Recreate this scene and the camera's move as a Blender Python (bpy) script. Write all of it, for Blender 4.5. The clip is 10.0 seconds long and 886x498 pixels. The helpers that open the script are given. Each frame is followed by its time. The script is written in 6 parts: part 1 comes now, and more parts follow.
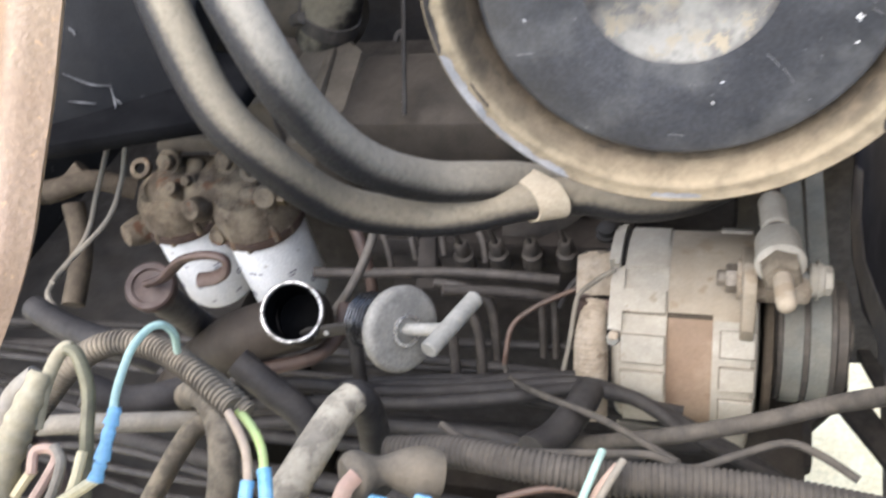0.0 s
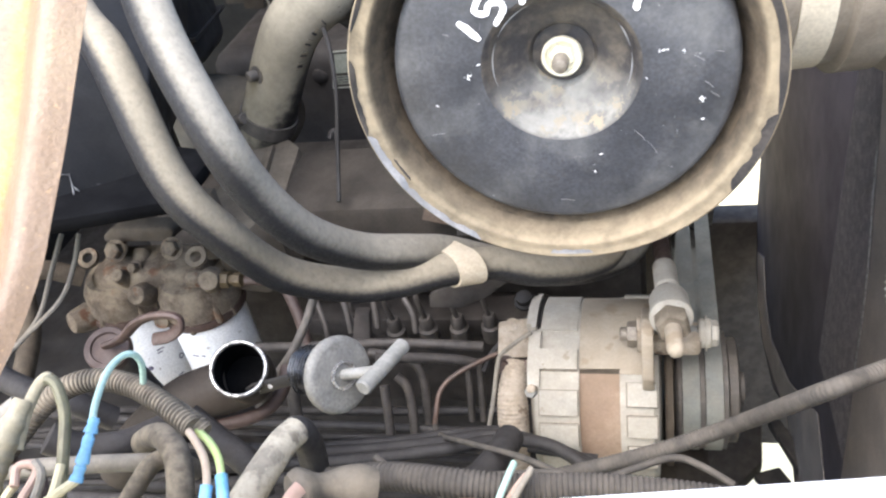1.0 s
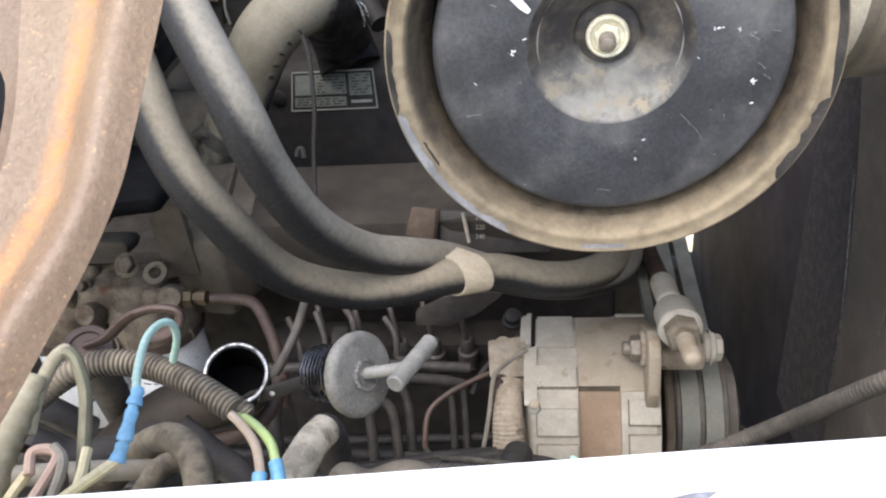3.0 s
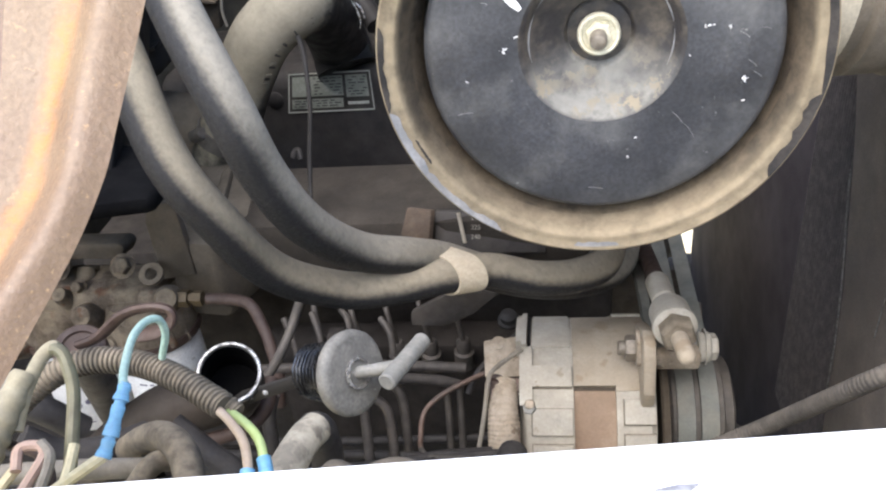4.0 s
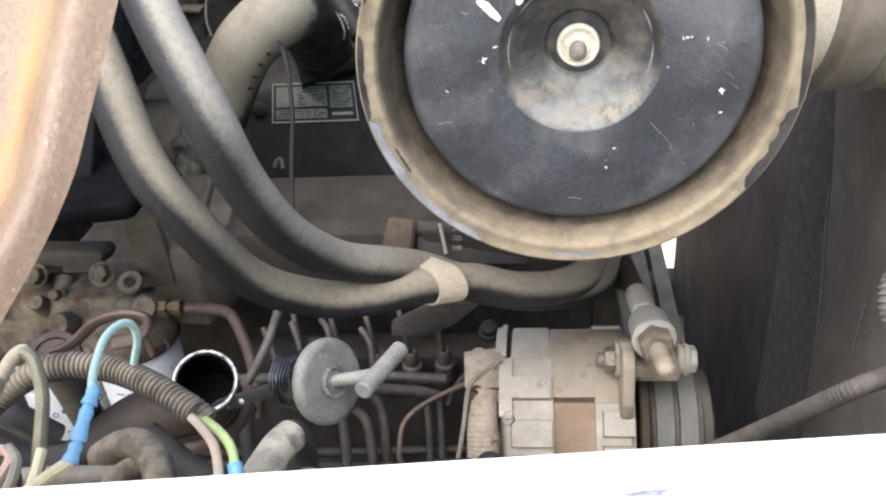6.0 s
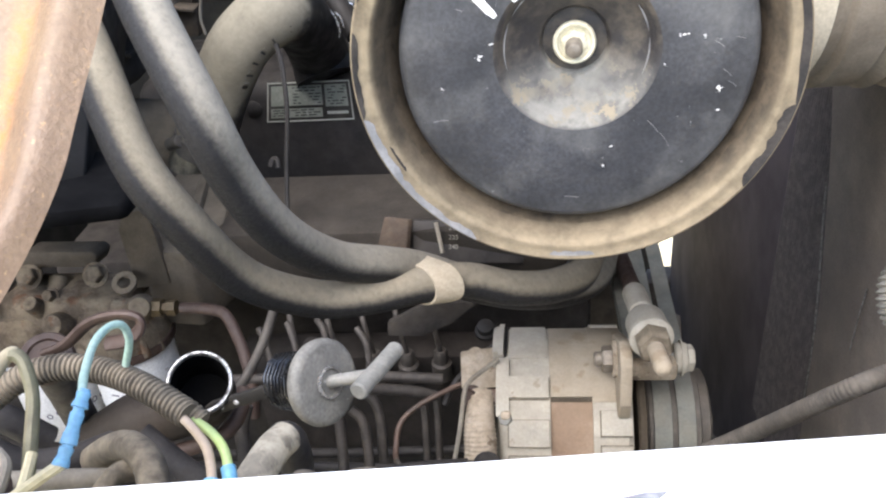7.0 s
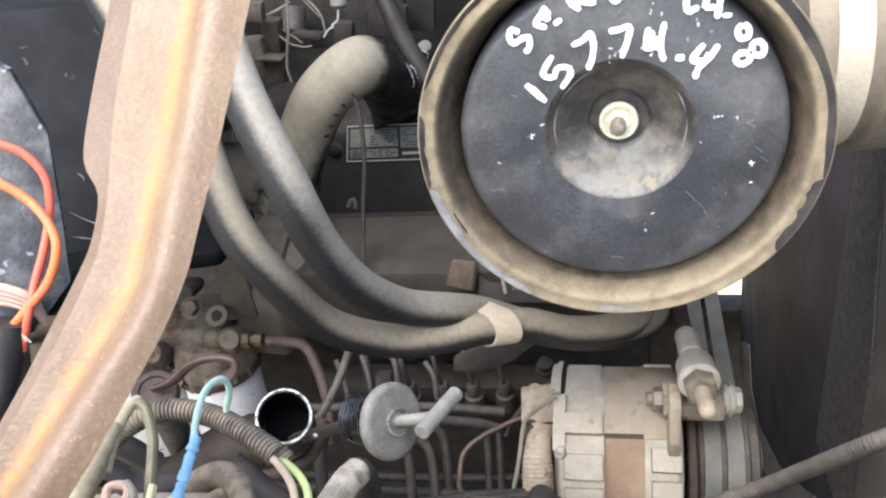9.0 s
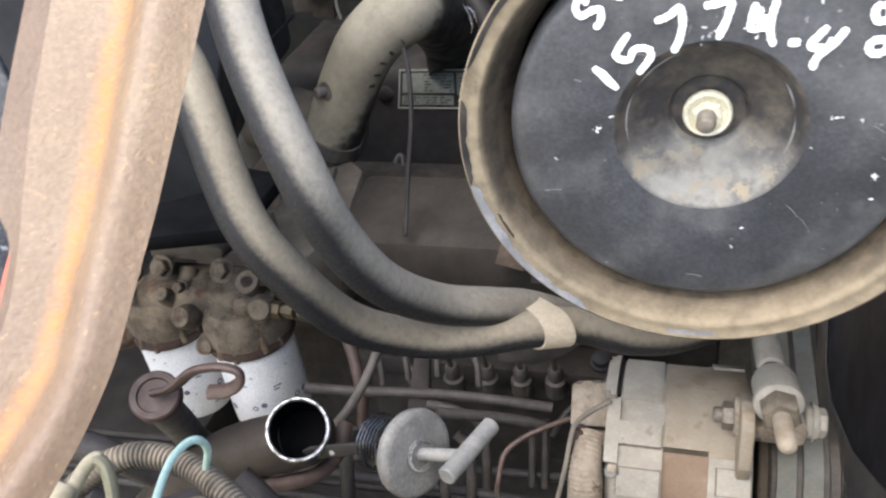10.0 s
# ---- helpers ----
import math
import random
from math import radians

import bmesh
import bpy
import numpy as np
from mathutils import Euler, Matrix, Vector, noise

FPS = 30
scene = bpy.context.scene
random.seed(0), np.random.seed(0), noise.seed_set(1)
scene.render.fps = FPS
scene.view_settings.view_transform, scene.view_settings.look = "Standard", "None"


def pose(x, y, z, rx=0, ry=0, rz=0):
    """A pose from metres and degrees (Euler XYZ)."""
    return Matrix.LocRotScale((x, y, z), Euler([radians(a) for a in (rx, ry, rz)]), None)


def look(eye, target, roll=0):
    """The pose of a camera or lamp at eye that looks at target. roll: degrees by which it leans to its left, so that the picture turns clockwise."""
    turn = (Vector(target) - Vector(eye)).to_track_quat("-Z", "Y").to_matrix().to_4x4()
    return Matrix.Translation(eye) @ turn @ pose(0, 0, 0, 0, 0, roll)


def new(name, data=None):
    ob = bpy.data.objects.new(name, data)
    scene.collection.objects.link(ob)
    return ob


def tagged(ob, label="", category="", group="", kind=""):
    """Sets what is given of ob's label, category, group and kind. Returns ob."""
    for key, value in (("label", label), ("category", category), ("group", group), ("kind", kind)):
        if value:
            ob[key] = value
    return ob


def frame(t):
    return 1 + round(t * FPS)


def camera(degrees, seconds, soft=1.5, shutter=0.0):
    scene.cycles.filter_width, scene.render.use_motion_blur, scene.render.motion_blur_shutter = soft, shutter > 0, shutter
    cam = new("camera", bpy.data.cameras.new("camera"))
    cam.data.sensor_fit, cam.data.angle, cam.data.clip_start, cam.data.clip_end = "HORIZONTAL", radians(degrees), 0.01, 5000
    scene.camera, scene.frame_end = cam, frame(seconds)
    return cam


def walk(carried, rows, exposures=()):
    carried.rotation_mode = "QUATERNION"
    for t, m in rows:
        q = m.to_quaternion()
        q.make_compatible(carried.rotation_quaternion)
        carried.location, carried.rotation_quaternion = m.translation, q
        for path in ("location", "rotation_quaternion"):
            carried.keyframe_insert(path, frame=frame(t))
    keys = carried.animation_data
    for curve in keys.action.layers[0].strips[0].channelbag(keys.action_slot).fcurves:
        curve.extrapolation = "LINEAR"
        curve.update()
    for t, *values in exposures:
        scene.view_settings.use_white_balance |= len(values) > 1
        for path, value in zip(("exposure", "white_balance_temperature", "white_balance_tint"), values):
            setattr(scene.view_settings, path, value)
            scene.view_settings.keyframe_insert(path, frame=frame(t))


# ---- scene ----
cam = camera(55.7, 10.0, soft=2.2, shutter=0.4)
PATH = [
    (0, (0.0120, 0.0014, 1.8754), (-0.4593, 1.0085, 0.8685), -14.99),
    (0.5, (0.0297, -0.0256, 1.8888), (-0.3599, 1.0917, 0.9669), -12.46),
    (1, (0.0419, -0.0791, 1.8985), (-0.3220, 1.0796, 1.0181), -11.61),
    (1.5, (-0.0072, -0.1191, 1.8680), (-0.2776, 1.1062, 1.0460), -8.75),
    (2, (-0.0353, -0.0972, 1.8429), (-0.2129, 1.1341, 1.0048), -7.12),
    (2.5, (-0.0544, -0.0885, 1.8461), (-0.2462, 1.1548, 1.0291), -5.95),
    (4, (-0.0467, -0.0898, 1.8412), (-0.2413, 1.1621, 1.0382), -6.15),
    (4.5, (-0.0465, -0.0906, 1.8412), (-0.2407, 1.1663, 1.0458), -5.79),
    (5, (-0.0456, -0.0912, 1.8410), (-0.2340, 1.1717, 1.0538), -5.54),
    (5.5, (-0.0423, -0.0920, 1.8395), (-0.2190, 1.1752, 1.0565), -5.11),
    (7, (-0.0420, -0.0868, 1.8353), (-0.2051, 1.1804, 1.0494), -5.03),
    (7.5, (-0.0414, -0.0884, 1.8360), (-0.2088, 1.1807, 1.0542), -5.10),
    (8, (-0.0352, -0.1045, 1.8592), (-0.1985, 1.1695, 1.0844), -4.75),
    (8.5, (-0.0259, -0.1406, 1.9022), (-0.2641, 1.1297, 1.1410), -6.44),
    (9, (-0.0192, -0.1256, 1.8951), (-0.3175, 1.1372, 1.1425), -7.53),
    (9.5, (-0.0228, -0.0833, 1.8860), (-0.3583, 1.1544, 1.1079), -7.85),
    (10, (-0.0254, -0.0118, 1.8899), (-0.4323, 1.1491, 1.0316), -8.22),
]
walk(cam, [(t, look(eye, target, roll)) for t, eye, target, roll in PATH],
     [(0.0, 2.14, 6300, 10), (0.5, 2.48, 6200, 10), (1.0, 2.39, 6200, 10), (1.5, 1.59, 6300, 10), (2.0, 0.86, 6300, 10), (2.5, 1.47, 6300, 10), (3.3, 1.79, 6300, 10), (4.0, 1.92, 6300, 10), (5.5, 1.97, 6300, 10), (7.0, 2.02, 6300, 10), (9.0, 2.06, 6300, 10), (10.0, 1.87, 6300, 10)])

# ---- world, sun and exposure ----
world = bpy.data.worlds.new("sky")
scene.world = world
world.use_nodes = True
wn = world.node_tree
sky = wn.nodes.new("ShaderNodeTexSky")
sky.sky_type, sky.sun_disc = "NISHITA", False
sky.sun_elevation, sky.sun_rotation = radians(60), radians(205)
sky.dust_density = 2.5
wn.links.new(sky.outputs[0], wn.nodes["Background"].inputs[0])
wn.nodes["Background"].inputs[1].default_value = 0.15
sun = new("sun", bpy.data.lights.new("sun", "SUN"))
sun.data.energy, sun.data.angle, sun.data.color = 1.5, radians(75), (1.0, 0.965, 0.925)
sun.matrix_world = look((-0.22, -0.45, 0.87), (0, 0, 0))
scene.view_settings.exposure = 1.8

# ---- shapes ----
def join(*parts):
    V, F = [], []
    for v, f in parts:
        o = len(V)
        V += [tuple(p) for p in v]
        F += [tuple(i + o for i in q) for q in f]
    return V, F


def smooth_path(pts, sub):
    P = [Vector(p) for p in pts]
    if len(P) < 3:
        return [P[0].lerp(P[-1], i / sub) for i in range(sub + 1)]
    Q = [P[0] * 2 - P[1]] + P + [P[-1] * 2 - P[-2]]
    out = []
    for i in range(1, len(Q) - 2):
        a, b, c, d = Q[i - 1:i + 3]
        for k in range(sub):
            t = k / sub
            out.append(0.5 * (2 * b + (c - a) * t + (2 * a - 5 * b + 4 * c - d) * t * t + (3 * b - a - 3 * c + d) * t ** 3))
    return out + [P[-1]]


def sweep(pts, r, n=14, sub=8, ribs=None, wall=0.0, flat=1.0, raw=False):
    """A tube along a smooth line; ribs: (pitch, depth) of corrugation; wall: an open end with that wall."""
    C = [Vector(p) for p in pts] if raw else smooth_path(pts, sub)
    if ribs:
        L = [0.0]
        for a, b in zip(C, C[1:]):
            L.append(L[-1] + (b - a).length)
        steps = max(8, int(L[-1] / ribs[0] * 4))
        D, k = [], 0
        for i in range(steps + 1):
            s = L[-1] * i / steps
            while k < len(L) - 2 and L[k + 1] < s:
                k += 1
            D.append(C[k].lerp(C[k + 1], (s - L[k]) / max(1e-9, L[k + 1] - L[k])))
        C = D
    T = [(C[min(i + 1, len(C) - 1)] - C[max(i - 1, 0)]).normalized() for i in range(len(C))]
    u = T[0].orthogonal().normalized()
    V, F = [], []
    m = len(C)
    for i, (c, t) in enumerate(zip(C, T)):
        u = (u - t * u.dot(t)).normalized()
        w = t.cross(u)
        rr = r(i / (m - 1)) if callable(r) else r
        if ribs:
            rr += ribs[1] * (0.5 if i % 4 in (0, 1) else -0.5)
        V += [c + (u * math.cos(a) * flat + w * math.sin(a)) * rr for a in (2 * math.pi * k / n for k in range(n))]
    for i in range(m - 1):
        F += [(i * n + k, i * n + (k + 1) % n, (i + 1) * n + (k + 1) % n, (i + 1) * n + k) for k in range(n)]
    F += [tuple(range(n - 1, -1, -1)), tuple((m - 1) * n + k for k in range(n))]
    return V, F


def turn(profile, origin, axis, n=32):
    """A turned body: profile of (radius, height) along the axis from the origin."""
    a = Vector(axis).normalized()
    u = a.orthogonal().normalized()
    w = a.cross(u)
    o = Vector(origin)
    V, F = [], []
    for r, h in profile:
        V += [o + a * h + (u * math.cos(b) + w * math.sin(b)) * max(r, 1e-5) for b in (2 * math.pi * k / n for k in range(n))]
    for i in range(len(profile) - 1):
        F += [(i * n + k, i * n + (k + 1) % n, (i + 1) * n + (k + 1) % n, (i + 1) * n + k) for k in range(n)]
    return V, F


def rod(a, b, r, n=16, chamfer=0.12):
    a, b = Vector(a), Vector(b)
    L, c = (b - a).length, r * chamfer
    return turn([(0, 0), (r - c, 0), (r, c), (r, L - c), (r - c, L), (0, L)], a, b - a, n)


def hexbolt(p, axis, r=0.008, h=0.006, washer=True):
    body = turn([(0, 0), (r, 0), (r, h * 0.85), (r * 0.85, h), (0, h)], p, axis, 6)
    return join(body, turn([(0, 0), (r * 1.35, 0), (r * 1.35, 0.0015), (0, 0.0016)], p, axis, 18)) if washer else body


def block(center, size, rot=(0, 0, 0), bevel=0.003, seg=2):
    bm = bmesh.new()
    bmesh.ops.create_cube(bm, size=1, matrix=pose(*center, *rot) @ Matrix.Diagonal((*size, 1)))
    if bevel:
        bmesh.ops.bevel(bm, geom=bm.edges[:], offset=bevel, segments=seg, affect="EDGES", profile=0.5)
    bm.verts.index_update()
    out = [v.co.copy() for v in bm.verts], [tuple(v.index for v in f.verts) for f in bm.faces]
    bm.free()
    return out


def slab(outline, up, bevel=0.0):
    """A plate: an outline of points, thickened by the vector up."""
    bm = bmesh.new()
    base = bm.faces.new([bm.verts.new(p) for p in outline])
    ext = bmesh.ops.extrude_face_region(bm, geom=[base])
    bmesh.ops.translate(bm, vec=Vector(up), verts=[g for g in ext["geom"] if isinstance(g, bmesh.types.BMVert)])
    bmesh.ops.recalc_face_normals(bm, faces=bm.faces[:])
    if bevel:
        bmesh.ops.bevel(bm, geom=bm.edges[:], offset=bevel, segments=2, affect="EDGES", profile=0.5)
    bm.verts.index_update()
    out = [v.co.copy() for v in bm.verts], [tuple(v.index for v in f.verts) for f in bm.faces]
    bm.free()
    return out


ORIGIN = {}


def mesh_of(name, shape, material, origin):
    V, F = shape
    o = Vector(origin)
    me = bpy.data.meshes.new(name)
    me.from_pydata([tuple(Vector(v) - o) for v in V], [], F)
    me.update()
    bm = bmesh.new()
    bm.from_mesh(me)
    bmesh.ops.recalc_face_normals(bm, faces=bm.faces[:])
    bm.to_mesh(me)
    bm.free()
    me.polygons.foreach_set("use_smooth", [True] * len(me.polygons))
    me.set_sharp_from_angle(angle=radians(38))
    me.materials.append(material)
    return me


def thing(name, at, label, category, group="", kind=""):
    ob = new(name)
    ob.location = at
    ob.empty_display_size = 0.02
    ORIGIN[ob.name] = Vector(at)
    return tagged(ob, label, category, group, kind)


def part(name, shape, material, parent, label=""):
    o = ORIGIN[parent.name]
    ob = new(name, mesh_of(name, shape, material, o))
    ORIGIN[ob.name] = o
    ob.parent = parent
    return tagged(ob, label)


def solo(name, shape, material, label, category, group="", kind=""):
    xs = [Vector(v) for v in shape[0]]
    o = Vector([sum(v[i] for v in xs) / len(xs) for i in (0, 1)] + [min(v[2] for v in xs)])
    ob = new(name, mesh_of(name, shape, material, o))
    ob.location = o
    ORIGIN[ob.name] = o
    return tagged(ob, label, category, group, kind)


# ---- materials ----
DUST = (0.40, 0.33, 0.24)


def surface(name, base, second, rough=0.6, metal=0.0, scale=40, mix=(0.4, 0.65), dust=0.0, top=0.6, bump=0.25, grain=0.3, spots=None, dustcol=DUST, fine=400, lo=-0.35, hi=0.85, lean=None, clump=(0.25, 0.7, 0.35), streak=None, spec=0.5, zone=None, edge=70, cake=None):
    """A worn surface: two tones in patches, fine grain, a dust colour (more on what faces up or towards lean), optional
    specks of a third colour.
    """
    m = bpy.data.materials.new(name)
    m.use_nodes = True
    nt = m.node_tree
    N, K = nt.nodes, nt.links
    bs = N["Principled BSDF"]
    geo = N.new("ShaderNodeNewGeometry")

    def noise_tex(s, detail=6.0, roughness=0.6, shift=0.0):
        t = N.new("ShaderNodeTexNoise")
        t.inputs["Scale"].default_value, t.inputs["Detail"].default_value, t.inputs["Roughness"].default_value = s, detail, roughness
        if shift:
            add = N.new("ShaderNodeVectorMath")
            add.inputs[1].default_value = (shift, shift * 1.7, -shift)
            K.new(geo.outputs["Position"], add.inputs[0])
            K.new(add.outputs[0], t.inputs["Vector"])
        else:
            K.new(geo.outputs["Position"], t.inputs["Vector"])
        return t.outputs["Fac"]

    def ramp(src, lo, hi, a=0.0, b=1.0):
        r = N.new("ShaderNodeMapRange")
        r.interpolation_type = "SMOOTHSTEP"
        for key, v in zip(("From Min", "From Max", "To Min", "To Max"), (lo, hi, a, b)):
            r.inputs[key].default_value = v
        K.new(src, r.inputs["Value"])
        return r.outputs["Result"]

    def blend(fac, a, b, kind="MIX"):
        x = N.new("ShaderNodeMix")
        x.data_type, x.blend_type = "RGBA", kind
        for sock, v in ((x.inputs["Factor"], fac), (x.inputs[6], a), (x.inputs[7], b)):
            if isinstance(v, (int, float)):
                sock.default_value = v
            elif isinstance(v, tuple):
                sock.default_value = (*v, 1)
            else:
                K.new(v, sock)
        return x.outputs[2]

    def maths(op, a, b):
        x = N.new("ShaderNodeMath")
        x.operation = op
        x.use_clamp = True
        for sock, v in zip(x.inputs, (a, b)):
            if isinstance(v, (int, float)):
                sock.default_value = v
            else:
                K.new(v, sock)
        return x.outputs[0]

    col = blend(ramp(noise_tex(scale), *mix), base, second)
    col = blend(grain, col, ramp(noise_tex(fine, 3), 0.25, 0.75, 0.45, 1.35), "MULTIPLY")
    if spots:
        s_col, s_scale, s_lo = spots
        col = blend(ramp(noise_tex(s_scale, 4, 0.55, 3.1), s_lo, s_lo + 0.06), col, s_col)
    if streak:
        # a stain along a bent line: the larger of the distances from its two planes
        ds = []
        for p0, nrm in streak[0]:
            v = N.new("ShaderNodeVectorMath")
            v.operation = "DOT_PRODUCT"
            v.inputs[1].default_value = nrm
            K.new(geo.outputs["Position"], v.inputs[0])
            sub = N.new("ShaderNodeMath")
            sub.operation, sub.inputs[1].default_value = "SUBTRACT", p0.dot(nrm)
            K.new(v.outputs["Value"], sub.inputs[0])
            ds.append(sub.outputs[0])
        mx = N.new("ShaderNodeMath")
        mx.operation = "MAXIMUM"
        K.new(ds[0], mx.inputs[0])
        K.new(ds[1], mx.inputs[1])
        ab = N.new("ShaderNodeMath")
        ab.operation = "ABSOLUTE"
        K.new(mx.outputs[0], ab.inputs[0])
        wide = maths("MULTIPLY", ramp(ab.outputs[0], streak[1] * 0.15, streak[1], 1.0, 0.0), ramp(noise_tex(120, 6, 0.7, 4.4), 0.3, 0.65, 0.15, 0.9))
        col = blend(wide, col, streak[2])
    rough_out = ramp(noise_tex(scale * 1.7, 4, 0.6, 1.3), 0.3, 0.7, max(0.05, rough - 0.12), min(1, rough + 0.12))
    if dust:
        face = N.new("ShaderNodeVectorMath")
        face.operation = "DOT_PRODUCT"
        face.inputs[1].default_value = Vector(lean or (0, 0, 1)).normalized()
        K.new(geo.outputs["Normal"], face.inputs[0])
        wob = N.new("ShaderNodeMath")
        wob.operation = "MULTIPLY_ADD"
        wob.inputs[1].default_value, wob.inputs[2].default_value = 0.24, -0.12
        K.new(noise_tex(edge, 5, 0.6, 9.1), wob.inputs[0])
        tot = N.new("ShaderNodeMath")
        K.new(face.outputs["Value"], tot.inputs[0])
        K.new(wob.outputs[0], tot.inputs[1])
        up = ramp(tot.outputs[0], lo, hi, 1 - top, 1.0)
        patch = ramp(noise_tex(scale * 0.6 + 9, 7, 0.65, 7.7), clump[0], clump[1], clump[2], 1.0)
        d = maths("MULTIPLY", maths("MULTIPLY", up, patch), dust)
        if zone:
            # the dust colour covers one end only and thins out along the thing
            v = N.new("ShaderNodeVectorMath")
            v.operation = "DOT_PRODUCT"
            v.inputs[1].default_value = zone[1]
            K.new(geo.outputs["Position"], v.inputs[0])
            vary = N.new("ShaderNodeMath")
            vary.operation, vary.inputs[1].default_value = "MULTIPLY_ADD", 0.05
            K.new(noise_tex(60, 6, 0.65, 6.3), vary.inputs[0])
            K.new(v.outputs["Value"], vary.inputs[2])
            mid = zone[0].dot(zone[1]) + 0.025
            d = maths("MULTIPLY", d, ramp(vary.outputs[0], mid - zone[2], mid + zone[2], 1.0, 0.02))
        dcol = blend(ramp(noise_tex(140, 6, 0.65, 2.2), 0.3, 0.7), tuple(c * 0.84 for c in dustcol), dustcol)
        col = blend(d, col, dcol)
        if cake:
            # flakes of caked dirt lying over the dust colour
            flakes = ramp(noise_tex(cake[1], 7, 0.7, 8.3), cake[2], cake[2] + 0.04)
            broad = ramp(noise_tex(cake[1] * 0.22, 3, 0.5, 1.9), 0.42, 0.56)
            col = blend(maths("MULTIPLY", maths("MULTIPLY", flakes, broad), up), col, cake[0])
        rough_out = maths("ADD", rough_out, d)
        if metal:
            inv = N.new("ShaderNodeMath")
            inv.operation, inv.inputs[0].default_value, inv.use_clamp = "SUBTRACT", metal, True
            K.new(d, inv.inputs[1])
            K.new(inv.outputs[0], bs.inputs["Metallic"])
    elif metal:
        bs.inputs["Metallic"].default_value = metal
    bs.inputs["Specular IOR Level"].default_value = spec
    K.new(col, bs.inputs["Base Color"])
    K.new(rough_out, bs.inputs["Roughness"])
    if bump:
        b = N.new("ShaderNodeBump")
        b.inputs["Strength"].default_value, b.inputs["Distance"].default_value = bump, 0.0015
        K.new(noise_tex(fine * 0.7, 5, 0.65, 5.5), b.inputs["Height"])
        K.new(b.outputs[0], bs.inputs["Normal"])
    return m


# Tan dust; lean also puts the hose's lit and dark sides into the colour.
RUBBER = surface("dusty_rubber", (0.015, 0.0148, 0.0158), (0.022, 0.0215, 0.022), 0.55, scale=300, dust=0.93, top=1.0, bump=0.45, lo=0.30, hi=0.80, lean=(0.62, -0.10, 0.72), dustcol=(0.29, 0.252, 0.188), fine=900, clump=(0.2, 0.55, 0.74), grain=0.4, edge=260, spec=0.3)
# The pale side mixes dust with sky sheen painted into the colour.
RUBBERGREY = surface("dust_and_sheen_rubber", (0.015, 0.0149, 0.016), (0.023, 0.0225, 0.023), 0.55, scale=300, dust=0.9, top=1.0, bump=0.45, lo=0.26, hi=0.84, lean=(0.62, -0.10, 0.72), dustcol=(0.305, 0.278, 0.228), fine=900, clump=(0.2, 0.55, 0.72), grain=0.4, edge=260, spec=0.3)
RIBBED = surface("conduit_rubber", (0.036, 0.0325, 0.028), (0.06, 0.054, 0.045), 0.7, scale=90, dust=0.85, top=0.6, lo=-0.1, hi=0.9, dustcol=(0.25, 0.21, 0.155), clump=(0.35, 0.62, 0.3), spots=((0.03, 0.024, 0.02), 170, 0.62), spec=0.3, fine=700)
CABLEGREY = surface("dusty_cable", (0.027, 0.0255, 0.025), (0.046, 0.042, 0.039), 0.7, scale=70, dust=0.38, top=0.7, lo=-0.1, hi=0.8, dustcol=(0.22, 0.19, 0.15), spec=0.3)
RUBBER2 = surface("loom_rubber", (0.015, 0.0142, 0.0155), (0.027, 0.0252, 0.0255), 0.6, scale=50, dust=0.13, top=0.85, lo=0.0, dustcol=(0.20, 0.175, 0.145), spec=0.3)
# Brown grime, darkened so the recess's shade is in the colour too.
RIMWALL = surface("shaded_grimy_wall", (0.04, 0.032, 0.024), (0.095, 0.074, 0.052), 0.75, scale=60, mix=(0.35, 0.6), dust=0.5, top=0.8, bump=0.4, lo=0.0, hi=0.9, dustcol=(0.24, 0.185, 0.115), clump=(0.35, 0.65, 0.15), spec=0.25)
CLEANER = surface("cleaner_paint", (0.033, 0.034, 0.0375), (0.054, 0.055, 0.0595), 0.42, scale=14, dust=0.36, top=0.0, bump=0.12, grain=0.5, spots=((0.17, 0.17, 0.165), 210, 0.70), dustcol=(0.21, 0.205, 0.19), clump=(0.45, 0.72, 0.0))
# Dust faces the front; lean also paints the inner flank's shade.
RIM = surface("rim_paint", (0.045, 0.036, 0.026), (0.10, 0.077, 0.052), 0.7, scale=34, mix=(0.38, 0.62), dust=0.95, top=0.95, bump=0.35, lo=0.35, hi=1.0, lean=(0, -0.94, 0.34), dustcol=(0.285, 0.232, 0.154), clump=(0.28, 0.62, 0.35), spec=0.3)
BLACKMETAL = surface("engine_black", (0.018, 0.018, 0.020), (0.030, 0.029, 0.031), 0.6, scale=30, dust=0.08, top=0.7, bump=0.15, spec=0.2)
CAST = surface("dusty_cast_iron", (0.055, 0.05, 0.045), (0.095, 0.085, 0.073), 0.8, scale=35, dust=0.42, top=0.7, bump=0.5, dustcol=(0.30, 0.25, 0.18), spec=0.25)
HEADCAST = surface("brown_cast_head", (0.070, 0.055, 0.042), (0.125, 0.102, 0.079), 0.85, scale=38, mix=(0.38, 0.6), dust=0.6, top=0.7, bump=0.8, grain=0.5, dustcol=(0.28, 0.235, 0.17), clump=(0.38, 0.6, 0.1), spots=((0.085, 0.042, 0.025), 45, 0.60), spec=0.2)
# Base kept dark: the shade over the manifold is put into its colour.
MANIFOLD = surface("dark_dusty_manifold", (0.021, 0.0188, 0.017), (0.033, 0.029, 0.0255), 0.85, scale=16, dust=0.10, top=0.6, bump=0.4, dustcol=(0.22, 0.185, 0.14), spec=0.12)
DARKCAST = surface("dark_cast_iron", (0.022, 0.021, 0.0215), (0.038, 0.035, 0.0345), 0.8, scale=35, dust=0.10, top=0.7, bump=0.4, spec=0.12)
